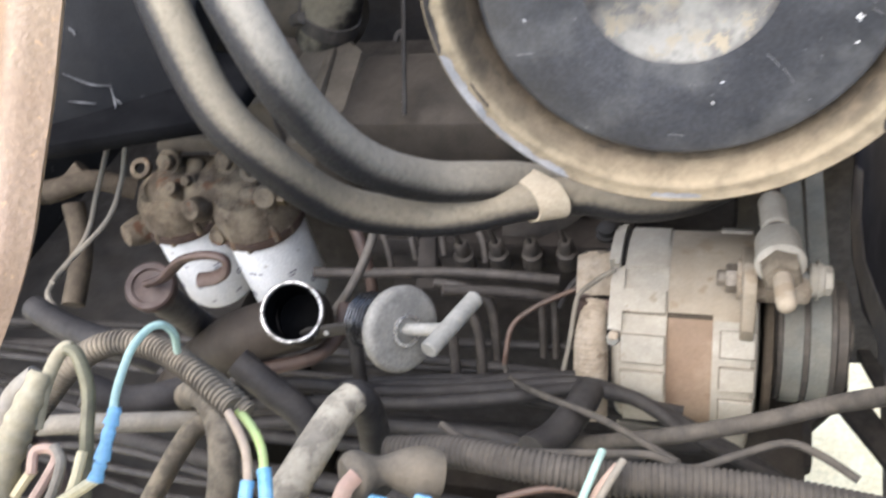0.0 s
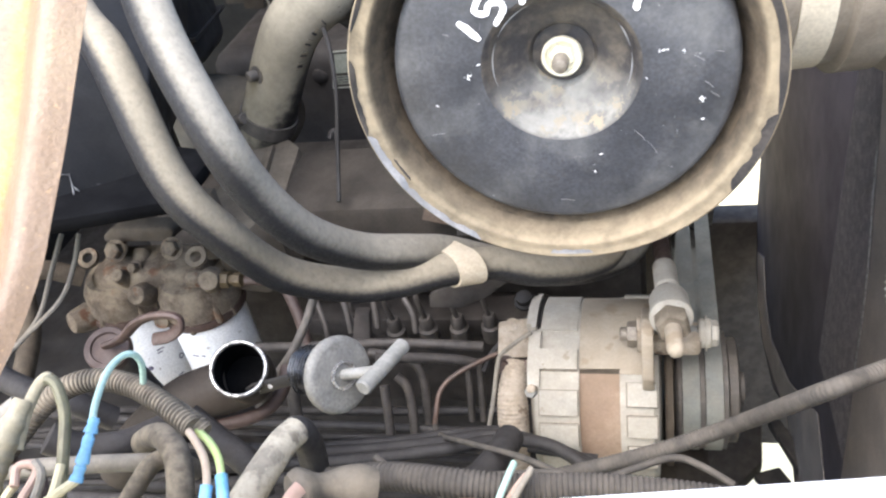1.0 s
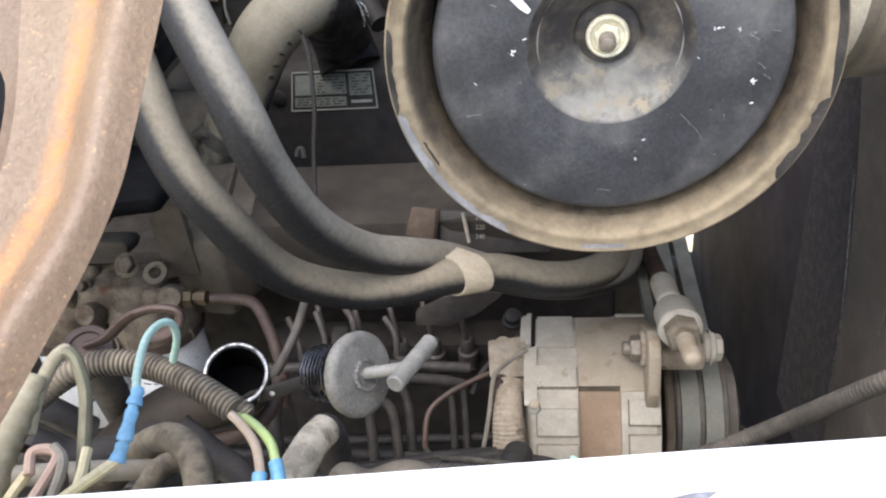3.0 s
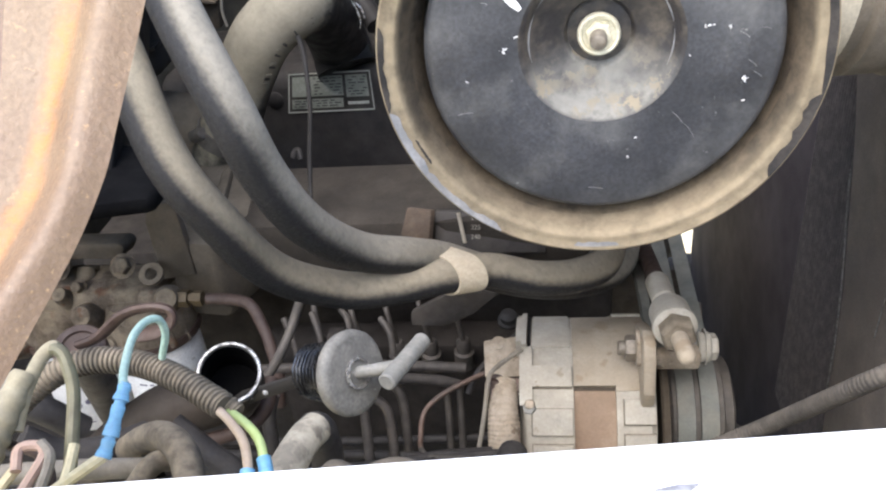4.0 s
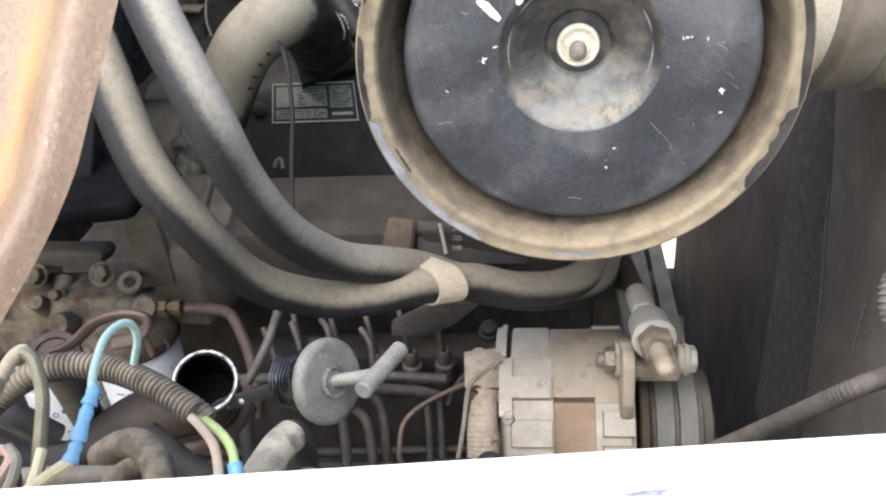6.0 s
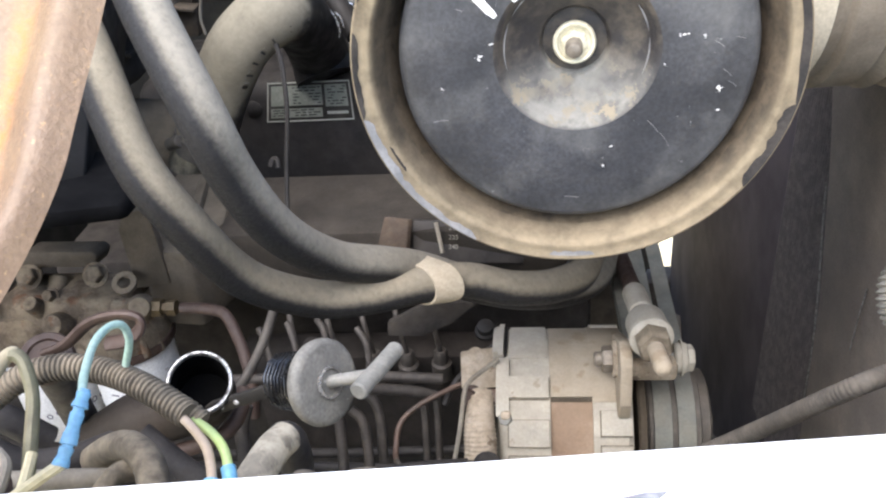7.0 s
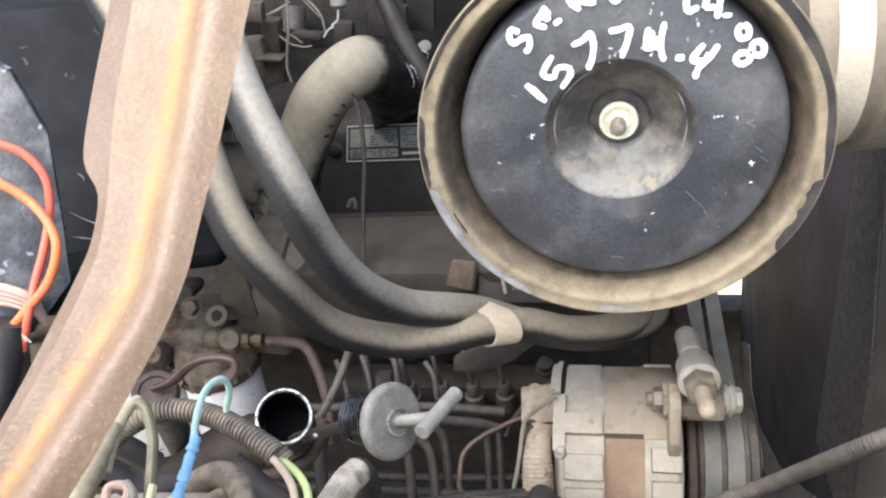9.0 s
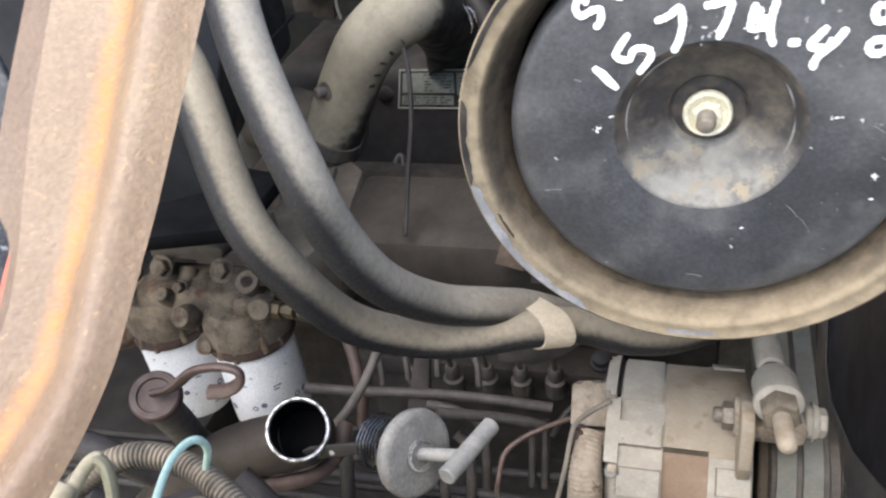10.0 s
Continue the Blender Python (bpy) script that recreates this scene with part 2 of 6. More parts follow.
ALU = surface("dusty_aluminium", (0.33, 0.312, 0.268), (0.425, 0.40, 0.345), 0.6, 0.1, scale=34, dust=0.45, top=0.35, bump=0.4, dustcol=(0.36, 0.322, 0.258), spots=((0.25, 0.215, 0.165), 60, 0.66), clump=(0.3, 0.65, 0.1), grain=0.2)
STATOR = surface("stator_rust", (0.205, 0.135, 0.090), (0.285, 0.208, 0.148), 0.7, scale=22, dust=0.35, top=0.9, bump=0.25, dustcol=(0.33, 0.27, 0.20), grain=0.2)
TANALU = surface("tan_stained_aluminium", (0.30, 0.255, 0.195), (0.365, 0.32, 0.255), 0.65, 0.05, scale=26, dust=0.4, top=0.4, bump=0.25, dustcol=(0.35, 0.30, 0.228), spots=((0.25, 0.195, 0.135), 36, 0.6), grain=0.18)
DIRTALU = surface("grimy_aluminium", (0.20, 0.165, 0.125), (0.36, 0.31, 0.25), 0.7, 0.1, scale=70, mix=(0.35, 0.6), dust=0.5, top=0.5, bump=0.5, spots=((0.10, 0.07, 0.05), 60, 0.6))
STEEL = surface("dull_steel", (0.18, 0.18, 0.168), (0.26, 0.255, 0.235), 0.45, 0.45, scale=50, dust=0.4, top=0.3, bump=0.25, dustcol=(0.26, 0.24, 0.2))
ZINC = surface("zinc_washer", (0.62, 0.58, 0.42), (0.7, 0.66, 0.52), 0.45, 0.3, scale=50, dust=0.3, bump=0.1)
STUDBROWN = surface("brown_stud", (0.17, 0.145, 0.115), (0.24, 0.21, 0.17), 0.55, 0.3, scale=90, bump=0.2)
CREAM = surface("cream_band", (0.50, 0.45, 0.35), (0.58, 0.53, 0.42), 0.5, scale=30, dust=0.2, bump=0.05)
PIPESTEEL = surface("grimy_pipe_steel", (0.037, 0.034, 0.0335), (0.063, 0.056, 0.0525), 0.55, 0.2, scale=60, dust=0.10, top=0.7, lo=0.1, spec=0.3)
PUMPCAST = surface("oily_pump_iron", (0.016, 0.0148, 0.0155), (0.028, 0.0252, 0.0256), 0.7, scale=35, dust=0.05, top=0.7, bump=0.4, spec=0.12)
DARKSTEEL = surface("dark_steel", (0.045, 0.042, 0.04), (0.075, 0.067, 0.06), 0.6, 0.2, scale=60, dust=0.14, top=0.7, lo=0.0)
RUSTRED = surface("rust_red", (0.042, 0.024, 0.019), (0.064, 0.040, 0.032), 0.55, scale=60, dust=0.12, top=0.8, lo=0.0, dustcol=(0.17, 0.13, 0.10))
COPPER = surface("copper_pipe", (0.10, 0.060, 0.046), (0.07, 0.05, 0.042), 0.45, 0.3, scale=60, dust=0.12, top=0.8)
WHITE = surface("white_can_paint", (0.72, 0.74, 0.76), (0.8, 0.81, 0.82), 0.35, scale=25, dust=0.25, top=0.6, bump=0.05, spots=((0.3, 0.28, 0.26), 90, 0.69))
PANELWHITE = surface("white_body_paint", (0.8, 0.8, 0.79), (0.76, 0.76, 0.75), 0.4, scale=8, bump=0.04, grain=0.1)
CHIPGREY = surface("chipped_panel_paint", (0.16, 0.16, 0.17), (0.24, 0.24, 0.25), 0.6, scale=120, bump=0.1)
SHEET = surface("dusty_black_sheet", (0.010, 0.010, 0.0105), (0.016, 0.016, 0.0165), 0.6, scale=12, dust=0.1, top=0.2, bump=0.12, spots=((0.07, 0.07, 0.07), 38, 0.66), dustcol=(0.10, 0.098, 0.092), clump=(0.4, 0.7, 0.1), spec=0.15)
# Shroud and fins: base lifted and tinted purple to paint in the haze.
SHROUD = surface("black_shroud", (0.051, 0.047, 0.058), (0.068, 0.063, 0.075), 0.85, scale=8, dust=0.05, top=0.5, bump=0.06, spec=0.05)
BOXBLACK = surface("box_black", (0.012, 0.012, 0.013), (0.02, 0.02, 0.021), 0.5, scale=20, dust=0.04, bump=0.1, spec=0.15)
FINS = surface("radiator_fins", (0.08, 0.075, 0.082), (0.115, 0.107, 0.113), 0.7, scale=60, dust=0.03, bump=0.2, spec=0.12)
GREYPAINT = surface("grey_side_paint", (0.026, 0.027, 0.026), (0.042, 0.042, 0.039), 0.7, scale=18, dust=0.15, top=0.7, spec=0.15)
DUCT = surface("grey_duct", (0.14, 0.12, 0.095), (0.21, 0.185, 0.15), 0.6, scale=18, dust=0.6, top=0.8, dustcol=(0.36, 0.30, 0.21))
CASTTAN = surface("tan_dusty_casting", (0.055, 0.046, 0.036), (0.085, 0.071, 0.056), 0.85, scale=30, dust=0.38, top=0.6, bump=0.5, dustcol=(0.22, 0.19, 0.145), spec=0.2)
BEIGE = surface("beige_wire", (0.36, 0.29, 0.225), (0.30, 0.23, 0.17), 0.5, scale=50, dust=0.3, bump=0.05)
TANSTRAP = surface("tan_strap", (0.40, 0.34, 0.25), (0.46, 0.40, 0.30), 0.8, scale=50, dust=0.5, top=0.4, dustcol=(0.43, 0.37, 0.28))
BROWNBLACK = surface("brown_black_tube", (0.017, 0.0132, 0.0115), (0.029, 0.023, 0.0195), 0.6, scale=30, dust=0.06, top=0.7, bump=0.15, spec=0.22)
# Near-black that paints the shade in the bore and under the box.
PITCH = surface("shade_rubber_black", (0.005, 0.005, 0.0055), (0.008, 0.008, 0.0085), 0.8, scale=30, bump=0.1, spec=0.05)
GRIME = surface("brown_grime", (0.046, 0.038, 0.030), (0.075, 0.062, 0.048), 0.85, scale=40, dust=0.2, top=0.7, bump=0.5, dustcol=(0.22, 0.18, 0.13), spec=0.15)
SPRING = surface("oiled_spring_steel", (0.06, 0.06, 0.062), (0.12, 0.12, 0.12), 0.25, 0.85, scale=90, bump=0.1)
LIP = surface("worn_lip", (0.42, 0.42, 0.42), (0.13, 0.125, 0.12), 0.35, 0.7, scale=160, mix=(0.44, 0.60), bump=0.3)
CAPSTEEL = surface("pitted_cap_steel", (0.13, 0.127, 0.118), (0.205, 0.2, 0.182), 0.45, 0.3, scale=45, dust=0.35, top=0.3, bump=0.5, grain=0.6, dustcol=(0.24, 0.22, 0.185), spots=((0.3, 0.3, 0.28), 260, 0.66))
BELT = surface("belt_grey_green", (0.10, 0.115, 0.11), (0.14, 0.155, 0.145), 0.55, scale=40, dust=0.25, top=0.3)
TEAL = surface("teal_wire", (0.30, 0.47, 0.41), (0.36, 0.52, 0.46), 0.45, scale=60, dust=0.2, bump=0.05)
BLUE = surface("blue_connector", (0.09, 0.31, 0.52), (0.15, 0.38, 0.60), 0.35, scale=60, dust=0.2, bump=0.05)
ORANGE = surface("orange_wire", (0.75, 0.17, 0.04), (0.68, 0.13, 0.05), 0.4, scale=50, dust=0.15, bump=0.05)
PINK = surface("pink_wire", (0.38, 0.26, 0.21), (0.32, 0.2, 0.16), 0.5, scale=50, dust=0.3, bump=0.05)
GREENY = surface("yellow_green_wire", (0.36, 0.47, 0.16), (0.3, 0.4, 0.16), 0.45, scale=50, dust=0.2, bump=0.05)
YELLOW = surface("yellow_wire", (0.55, 0.5, 0.32), (0.5, 0.45, 0.28), 0.5, scale=50, dust=0.3, bump=0.05)
OLIVE = surface("olive_wire", (0.085, 0.088, 0.052), (0.14, 0.14, 0.085), 0.5, scale=70, dust=0.25, bump=0.05)
OLIVEPALE = surface("dusty_olive_wire", (0.20, 0.185, 0.125), (0.27, 0.25, 0.175), 0.6, scale=90, dust=0.3, bump=0.05)
GREYWIRE = surface("grey_wire", (0.13, 0.125, 0.11), (0.19, 0.18, 0.155), 0.6, scale=50, dust=0.35, bump=0.05)
PAPER = surface("label_print", (0.42, 0.44, 0.40), (0.5, 0.51, 0.46), 0.6, scale=40, dust=0.25, bump=0.05)
MARK = surface("white_paint_pen", (0.82, 0.82, 0.8), (0.72, 0.72, 0.7), 0.5, scale=120, bump=0.05)
FLECK = surface("dull_paint_fleck", (0.62, 0.62, 0.60), (0.32, 0.32, 0.32), 0.6, scale=420, bump=0.05)
BRASS = surface("brass", (0.060, 0.041, 0.018), (0.09, 0.062, 0.028), 0.5, 0.3, scale=60, dust=0.1, top=0.7)
SOIL = surface("dry_soil", (0.66, 0.54, 0.32), (0.76, 0.66, 0.42), 0.95, scale=6, bump=0.6, fine=60)
GREYBLUE = surface("bare_grey_patch", (0.13, 0.14, 0.155), (0.22, 0.225, 0.235), 0.5, scale=60, dust=0.3, bump=0.1)
BARE = surface("bare_black_rim", (0.026, 0.024, 0.023), (0.055, 0.048, 0.042), 0.6, scale=40, bump=0.15, spec=0.2)
BRIGHT = surface("bright_steel", (0.75, 0.75, 0.75), (0.45, 0.44, 0.43), 0.28, 0.85, scale=110, bump=0.2)
TANPALE = surface("pale_hose", (0.09, 0.075, 0.058), (0.36, 0.32, 0.245), 0.85, scale=70, mix=(0.42, 0.58), dust=0.5, top=0.8, lo=0.0, dustcol=(0.47, 0.42, 0.33))
ORANGERED = surface("red_orange_wire", (0.6, 0.1, 0.05), (0.52, 0.09, 0.05), 0.4, scale=50, dust=0.15, bump=0.05)
SHROUDGREY = surface("dusty_shroud", (0.150, 0.135, 0.128), (0.215, 0.19, 0.172), 0.75, scale=9, dust=0.35, top=0.3, bump=0.3, dustcol=(0.30, 0.265, 0.23), clump=(0.35, 0.7, 0.1), spec=0.15)
WOODTAN = surface("tan_tab", (0.040, 0.026, 0.018), (0.058, 0.038, 0.026), 0.8, scale=60, dust=0.1)



def arc_patch(x1, x2, a1, a2, r0, r1, cy, cz, n=8):
    """A raised pad on a drum whose axis runs along x: degrees from straight up towards the viewer's side."""
    V, F = [], []
    for i in range(n + 1):
        a = radians(a1 + (a2 - a1) * i / n)
        for x in (x1, x2):
            for r in (r0, r1):
                V.append(Vector((x, cy - r * math.sin(a), cz + r * math.cos(a))))
    for i in range(n):
        o = 4 * i
        F += [(o + 1, o + 3, o + 7, o + 5), (o, o + 4, o + 6, o + 2), (o, o + 1, o + 5, o + 4), (o + 2, o + 6, o + 7, o + 3)]
    return V, F + [(0, 2, 3, 1), (4 * n, 4 * n + 1, 4 * n + 3, 4 * n + 2)]


def loft(rows):
    """A skin through rows of points, closed round and capped."""
    n = len(rows[0])
    V = [Vector(p) for row in rows for p in row]
    F = [(i * n + k, i * n + (k + 1) % n, (i + 1) * n + (k + 1) % n, (i + 1) * n + k) for i in range(len(rows) - 1) for k in range(n)]
    return V, F + [tuple(range(n - 1, -1, -1)), tuple((len(rows) - 1) * n + k for k in range(n))]


def hull_belt(c1, r1, c2, r2, x, width, thick=0.006):
    """A belt round two pulleys whose axes run along x."""
    pts = [(c[0] + r * math.cos(a), c[1] + r * math.sin(a)) for c, r in ((c1, r1), (c2, r2)) for a in (2 * math.pi * k / 48 for k in range(48))]
    pts = sorted(set(pts))

    def half(ps):
        h = []
        for p in ps:
            while len(h) > 1 and (h[-1][0] - h[-2][0]) * (p[1] - h[-2][1]) - (h[-1][1] - h[-2][1]) * (p[0] - h[-2][0]) <= 0:
                h.pop()
            h.append(p)
        return h[:-1]
    ring = half(pts) + half(pts[::-1])
    my, mz = sum(p[0] for p in ring) / len(ring), sum(p[1] for p in ring) / len(ring)
    V, F, m = [], [], len(ring)
    for i, (y, z) in enumerate(ring):
        a, b = ring[i - 1], ring[(i + 1) % m]
        n = Vector((0, b[1] - a[1], a[0] - b[0])).normalized()
        p = Vector((x, y, z))
        V += [p + Vector((-width / 2, 0, 0)), p + Vector((width / 2, 0, 0)), p + Vector((width * 0.36, 0, 0)) - n * thick, p + Vector((-width * 0.36, 0, 0)) - n * thick]
    for i in range(m):
        o, q = 4 * i, 4 * ((i + 1) % m)
        F += [(o + k, o + (k + 1) % 4, q + (k + 1) % 4, q + k) for k in range(4)]
    return V, F


def coil(a, b, r1, r2, turns, wire):
    a, b = Vector(a), Vector(b)
    t = (b - a).normalized()
    u = t.orthogonal().normalized()
    w = t.cross(u)
    P = []
    for i in range(turns * 12 + 1):
        s, k = i / (turns * 12), 2 * math.pi * i / 12
        r = r1 + (r2 - r1) * s
        P.append(a.lerp(b, s) + (u * math.cos(k) + w * math.sin(k)) * r)
    return sweep(P, wire, 6, raw=True)


def ribbon(pts, half, normal, thick):
    """A flat stroke of paint or tape along a line on a plane with that normal."""
    C = [Vector(p) for p in pts]
    n = Vector(normal).normalized()
    V, F = [], []
    for i, c in enumerate(C):
        t = (C[min(i + 1, len(C) - 1)] - C[max(i - 1, 0)]).normalized()
        s = t.cross(n).normalized()
        V += [c + s * half, c - s * half, c - s * half * 0.8 + n * thick, c + s * half * 0.8 + n * thick]
    for i in range(len(C) - 1):
        o = 4 * i
        F += [(o + k, o + (k + 1) % 4, o + 4 + (k + 1) % 4, o + 4 + k) for k in range(4)]
    return V, F + [(3, 2, 1, 0), tuple(4 * (len(C) - 1) + k for k in range(4))]


# ---- setting ----
solo("ground", ([(-400, -400, -0.8), (400, -400, -0.8), (400, 400, -0.8), (-400, 400, -0.8)], [(0, 1, 2, 3)]), SOIL, "sunlit dry yellow soil under the machine", "ground", kind="structure")
solo("far_side_panel", slab([(-1.3, 1.85, 0.5), (-0.25, 1.85, 0.5), (-0.25, 1.85, 1.0), (0.36, 1.85, 1.0), (0.36, 1.85, 2.1), (-1.3, 1.85, 2.1)], (0, 0.01, 0)), GREYPAINT, "grey painted far side panel of the engine bay", "panel", kind="structure")
# Unseen sheet above the view, added to keep top light off the far engine.
solo("bonnet", slab([(-1.3, 0.95, 2.12), (0.36, 0.95, 2.12), (0.36, 1.86, 2.14), (-1.3, 1.86, 2.14)], (0, 0, 0.01)), SHEET, "unseen dark sheet over the far engine, added to block top light", "bonnet", kind="structure")
solo("firewall", slab([(-1.25, 0.1, 0.5), (-1.25, 1.8, 0.5), (-1.25, 1.8, 2.6), (-1.25, 0.1, 2.6)], (-0.01, 0, 0)), SHEET, "dark sheet firewall closing the engine bay", "wall", kind="structure")
solo("chassis_rail", block((-0.5, 0.98, -0.175), (1.3, 0.4, 1.25), (0, 0, 0), 0.01), DARKCAST, "dark chassis rail carrying the engine", "chassis", kind="structure")
for k in (-1.0, -0.2):
    solo("rail_post", block((k, 1.68, -0.475), (0.1, 0.08, 0.65), (0, 0, 0), 0.01), DARKCAST, "dark post carrying the far rail", "chassis", kind="structure")
solo("far_rail", block((-0.4, 1.68, 0.2525), (1.8, 0.08, 0.805), (0, 0, 0), 0.01), DARKCAST, "dark frame rail on the far side", "chassis", kind="structure")
# Near-black block added to hide the ground where the bay is dark.
solo("near_dark_block", block((-0.56, 0.36, -0.05), (1.36, 0.48, 1.5), (0, 0, 0), 0.02), BOXBLACK, "near-black block added below the wiring to hide the ground", "chassis", kind="structure")

# Second added block, closing the dark gap left of the engine.
solo("side_dark_block", block((-0.97, 0.95, 0.08), (0.5, 0.72, 1.76), (0, 0, 0), 0.02), BOXBLACK, "near-black block added beside the engine to hide the ground", "chassis", kind="structure")

sill = thing("side_panel", (0, -0.3, -0.8), "white painted side panel with a folded top edge", "panel")
SA, SB = Vector((-0.9, -0.145, 1.8055)), Vector((0.9, 0.368, 1.4655))
part("top_flange", slab([SA, SB, SB + Vector((0.1, -0.35, -0.03)), SA + Vector((0.1, -0.35, -0.03))], (0, 0, -0.004)), PANELWHITE, sill)
part("outer_skin", slab([SA + Vector((0.1, -0.35, -0.034)), SB + Vector((0.1, -0.35, -0.034)), (1.0, 0.018, -0.8), (-0.8, -0.495, -0.8)], (0, 0.004, 0)), PANELWHITE, sill)
along, inward = (SB - SA).normalized(), Vector((0.1, -0.35, -0.03)).normalized()
chip = Vector((-0.011, 0.0905, 1.6374)) + Vector((0, 0, 0.0006))
part("dent", slab([chip - along * 0.0075 + inward * 0.0005, chip + along * 0.0005 - inward * 0.0006, chip + along * 0.0075 - inward * 0.0004, chip + along * 0.0038 + inward * 0.0016, chip + along * 0.0012 + inward * 0.0012], (0, 0, -0.0012)), CHIPGREY, sill, "small grey dent in the white paint")

part("paint_chip", slab([(-0.0165, 0.0885, 1.6356), (-0.0065, 0.0905, 1.6340), (-0.0058, 0.0912, 1.6338), (-0.0140, 0.0905, 1.6350)], (0.0002, 0.0002, 0.0006)), GREYWIRE, sill, "small grey chip in the white paint")

# ---- engine ----
engine = thing("engine", (-0.3, 0.98, 0.45), "dusty diesel engine with a black rocker cover", "engine")
cover = part("rocker_cover", block((-0.30, 1.16, 1.28), (0.66, 0.235, 0.295), (0, 0, 0), 0.03, 4), BLACKMETAL, engine, "black rocker cover with a printed plate")
part("manifold", slab([(-0.40, 0.815, 1.39), (0.03, 0.815, 1.39), (0.03, 0.675, 1.386), (-0.40, 0.675, 1.386)], (0, 0, -0.075), 0.012), MANIFOLD, engine, "dusty grey manifold with a flat top")
part("cylinder_block", block((-0.33, 0.98, 0.95), (0.72, 0.34, 0.64), (0, 0, 0), 0.015), DARKCAST, engine)
part("oil_pan", block((-0.27, 0.98, 0.54), (0.8, 0.3, 0.18), (0, 0, 0), 0.03), BLACKMETAL, engine)
part("mounting_tab", slab([(-0.2065, 0.6557, 1.3813), (-0.1770, 0.6551, 1.3740), (-0.1734, 0.6726, 1.4016), (-0.1988, 0.6720, 1.4061)], (0.004, 0.004, -0.002), 0.0008), WOODTAN, engine, "tan painted steel tab")
part("timing_plate", slab([(-0.1708, 0.6853, 1.3929), (-0.1717, 0.6613, 1.3542), (-0.0542, 0.6713, 1.3452), (-0.0534, 0.6936, 1.3813)], (0, 0.01, -0.004), 0.001), BLACKMETAL, engine, "black plate with white figures")
part("scale_line", rod((-0.1450, 0.6734, 1.3969), (-0.1385, 0.6571, 1.3690), 0.0022, 8), GREYWIRE, engine)
part("cover_boss", turn([(0.012, 0), (0.012, 0.004), (0.009, 0.006), (0, 0.006)], (-0.448, 1.044, 1.385), (0, -1, 0), 24), BLACKMETAL, cover)
part("lifting_eye", sweep([(-0.3713, 0.8433, 1.3854), (-0.3683, 0.8481, 1.3925), (-0.3633, 0.8489, 1.3927), (-0.3614, 0.8434, 1.3835)], 0.0035, 8, 5), BLACKMETAL, engine)
# printed plate on the cover: bars stand for small print
def plate_quad(u1, v1, u2, v2, y=1.0413):
    """A field of the plate, in fractions of its width and height; its left edge leans."""
    def at(u, v):
        left = -0.433 + 0.012 * v
        return (left + (-0.300 - left) * u, y, 1.362 + 0.062 * v)
    return slab([at(u1, v1), at(u2, v1), at(u2, v2), at(u1, v2)], (0, -0.0006, 0))


PLATEBLACK = surface("plate_black", (0.02, 0.02, 0.02), (0.035, 0.035, 0.034), 0.5, dust=0.1, bump=0.05)
PLATEGREY = surface("plate_field", (0.22, 0.245, 0.215), (0.29, 0.31, 0.275), 0.5, scale=90, dust=0.2, bump=0.05)
plate = part("data_plate", plate_quad(0, 0, 1, 1, 1.0425), PLATEBLACK, engine, "black printed data plate with a pale border and grey fields")
# The dust colour also paints the sky's reflection in the lower half.
DISH = surface("dished_middle", (0.026, 0.024, 0.025), (0.075, 0.064, 0.052), 0.42, scale=60, mix=(0.42, 0.66), dust=0.92, top=1.0, bump=0.35, lo=0.05, hi=0.65, dustcol=(0.222, 0.214, 0.19), clump=(0.34, 0.56, 0.42), cake=((0.205, 0.175, 0.125), 95, 0.50))
LINE = surface("plate_print", (0.03, 0.03, 0.03), (0.05, 0.05, 0.05), 0.6, bump=0)


def bar(x1, z1, x2, z2, y):
    return slab([(x1, y, z1), (x2, y, z1), (x2, y, z2), (x1, y, z2)], (0, -0.0006, 0))


part("plate_border", join(plate_quad(0.005, 0.01, 0.995, 0.04), plate_quad(0.005, 0.96, 0.995, 0.99), plate_quad(0.005, 0.04, 0.018, 0.96), plate_quad(0.982, 0.04, 0.995, 0.96)), PAPER, plate, "pale printed border")
for q in ((0.05, 0.41, 0.655, 0.90), (0.69, 0.36, 0.95, 0.90), (0.05, 0.11, 0.645, 0.34)):
    part("plate_field", plate_quad(*q), PLATEGREY, plate, "pale grey printed field")
part("plate_bar", plate_quad(0.70, 0.17, 0.94, 0.24, 1.0413), PAPER, plate)
rng = random.Random(4)
rows = []
for u1, u2, vs in ((0.30, 0.64, np.linspace(0.46, 0.84, 6)), (0.71, 0.94, np.linspace(0.42, 0.84, 7)), (0.07, 0.62, np.linspace(0.16, 0.29, 3))):
    for v in vs:
        u = u1 + rng.uniform(0, 0.05)
        while u < u2 - 0.03:
            w = rng.uniform(0.03, 0.09)
            if rng.random() < 0.75:
                rows.append(plate_quad(u, v, min(u + w, u2), v + 0.022, 1.0406))
            u += w + 0.02
tagged(part("small_print", join(*rows), LINE, plate, "rows of dark print too small to read"), kind="stuff")


def figures(body, at, height, tilt):
    cu = bpy.data.curves.new("figures", "FONT")
    cu.body, cu.size, cu.extrude, cu.align_x = body, height * 1.4, 0.0003, "CENTER"
    ob = new("figures", cu)
    ob.matrix_world = Matrix.Translation(at) @ tilt
    bpy.context.view_layer.update()
    me = bpy.data.meshes.new_from_object(ob.evaluated_get(bpy.context.evaluated_depsgraph_get()))
    V = [ob.matrix_world @ v.co for v in me.vertices]
    F = [tuple(p.vertices) for p in me.polygons]
    bpy.data.objects.remove(ob)
    return V, F


SCALEGREY = surface("dim_scale_print", (0.17, 0.17, 0.16), (0.10, 0.10, 0.095), 0.7, scale=160, dust=0.3, bump=0.05)
FIGTILT = pose(0, 0, 0, 62, 0, -4)
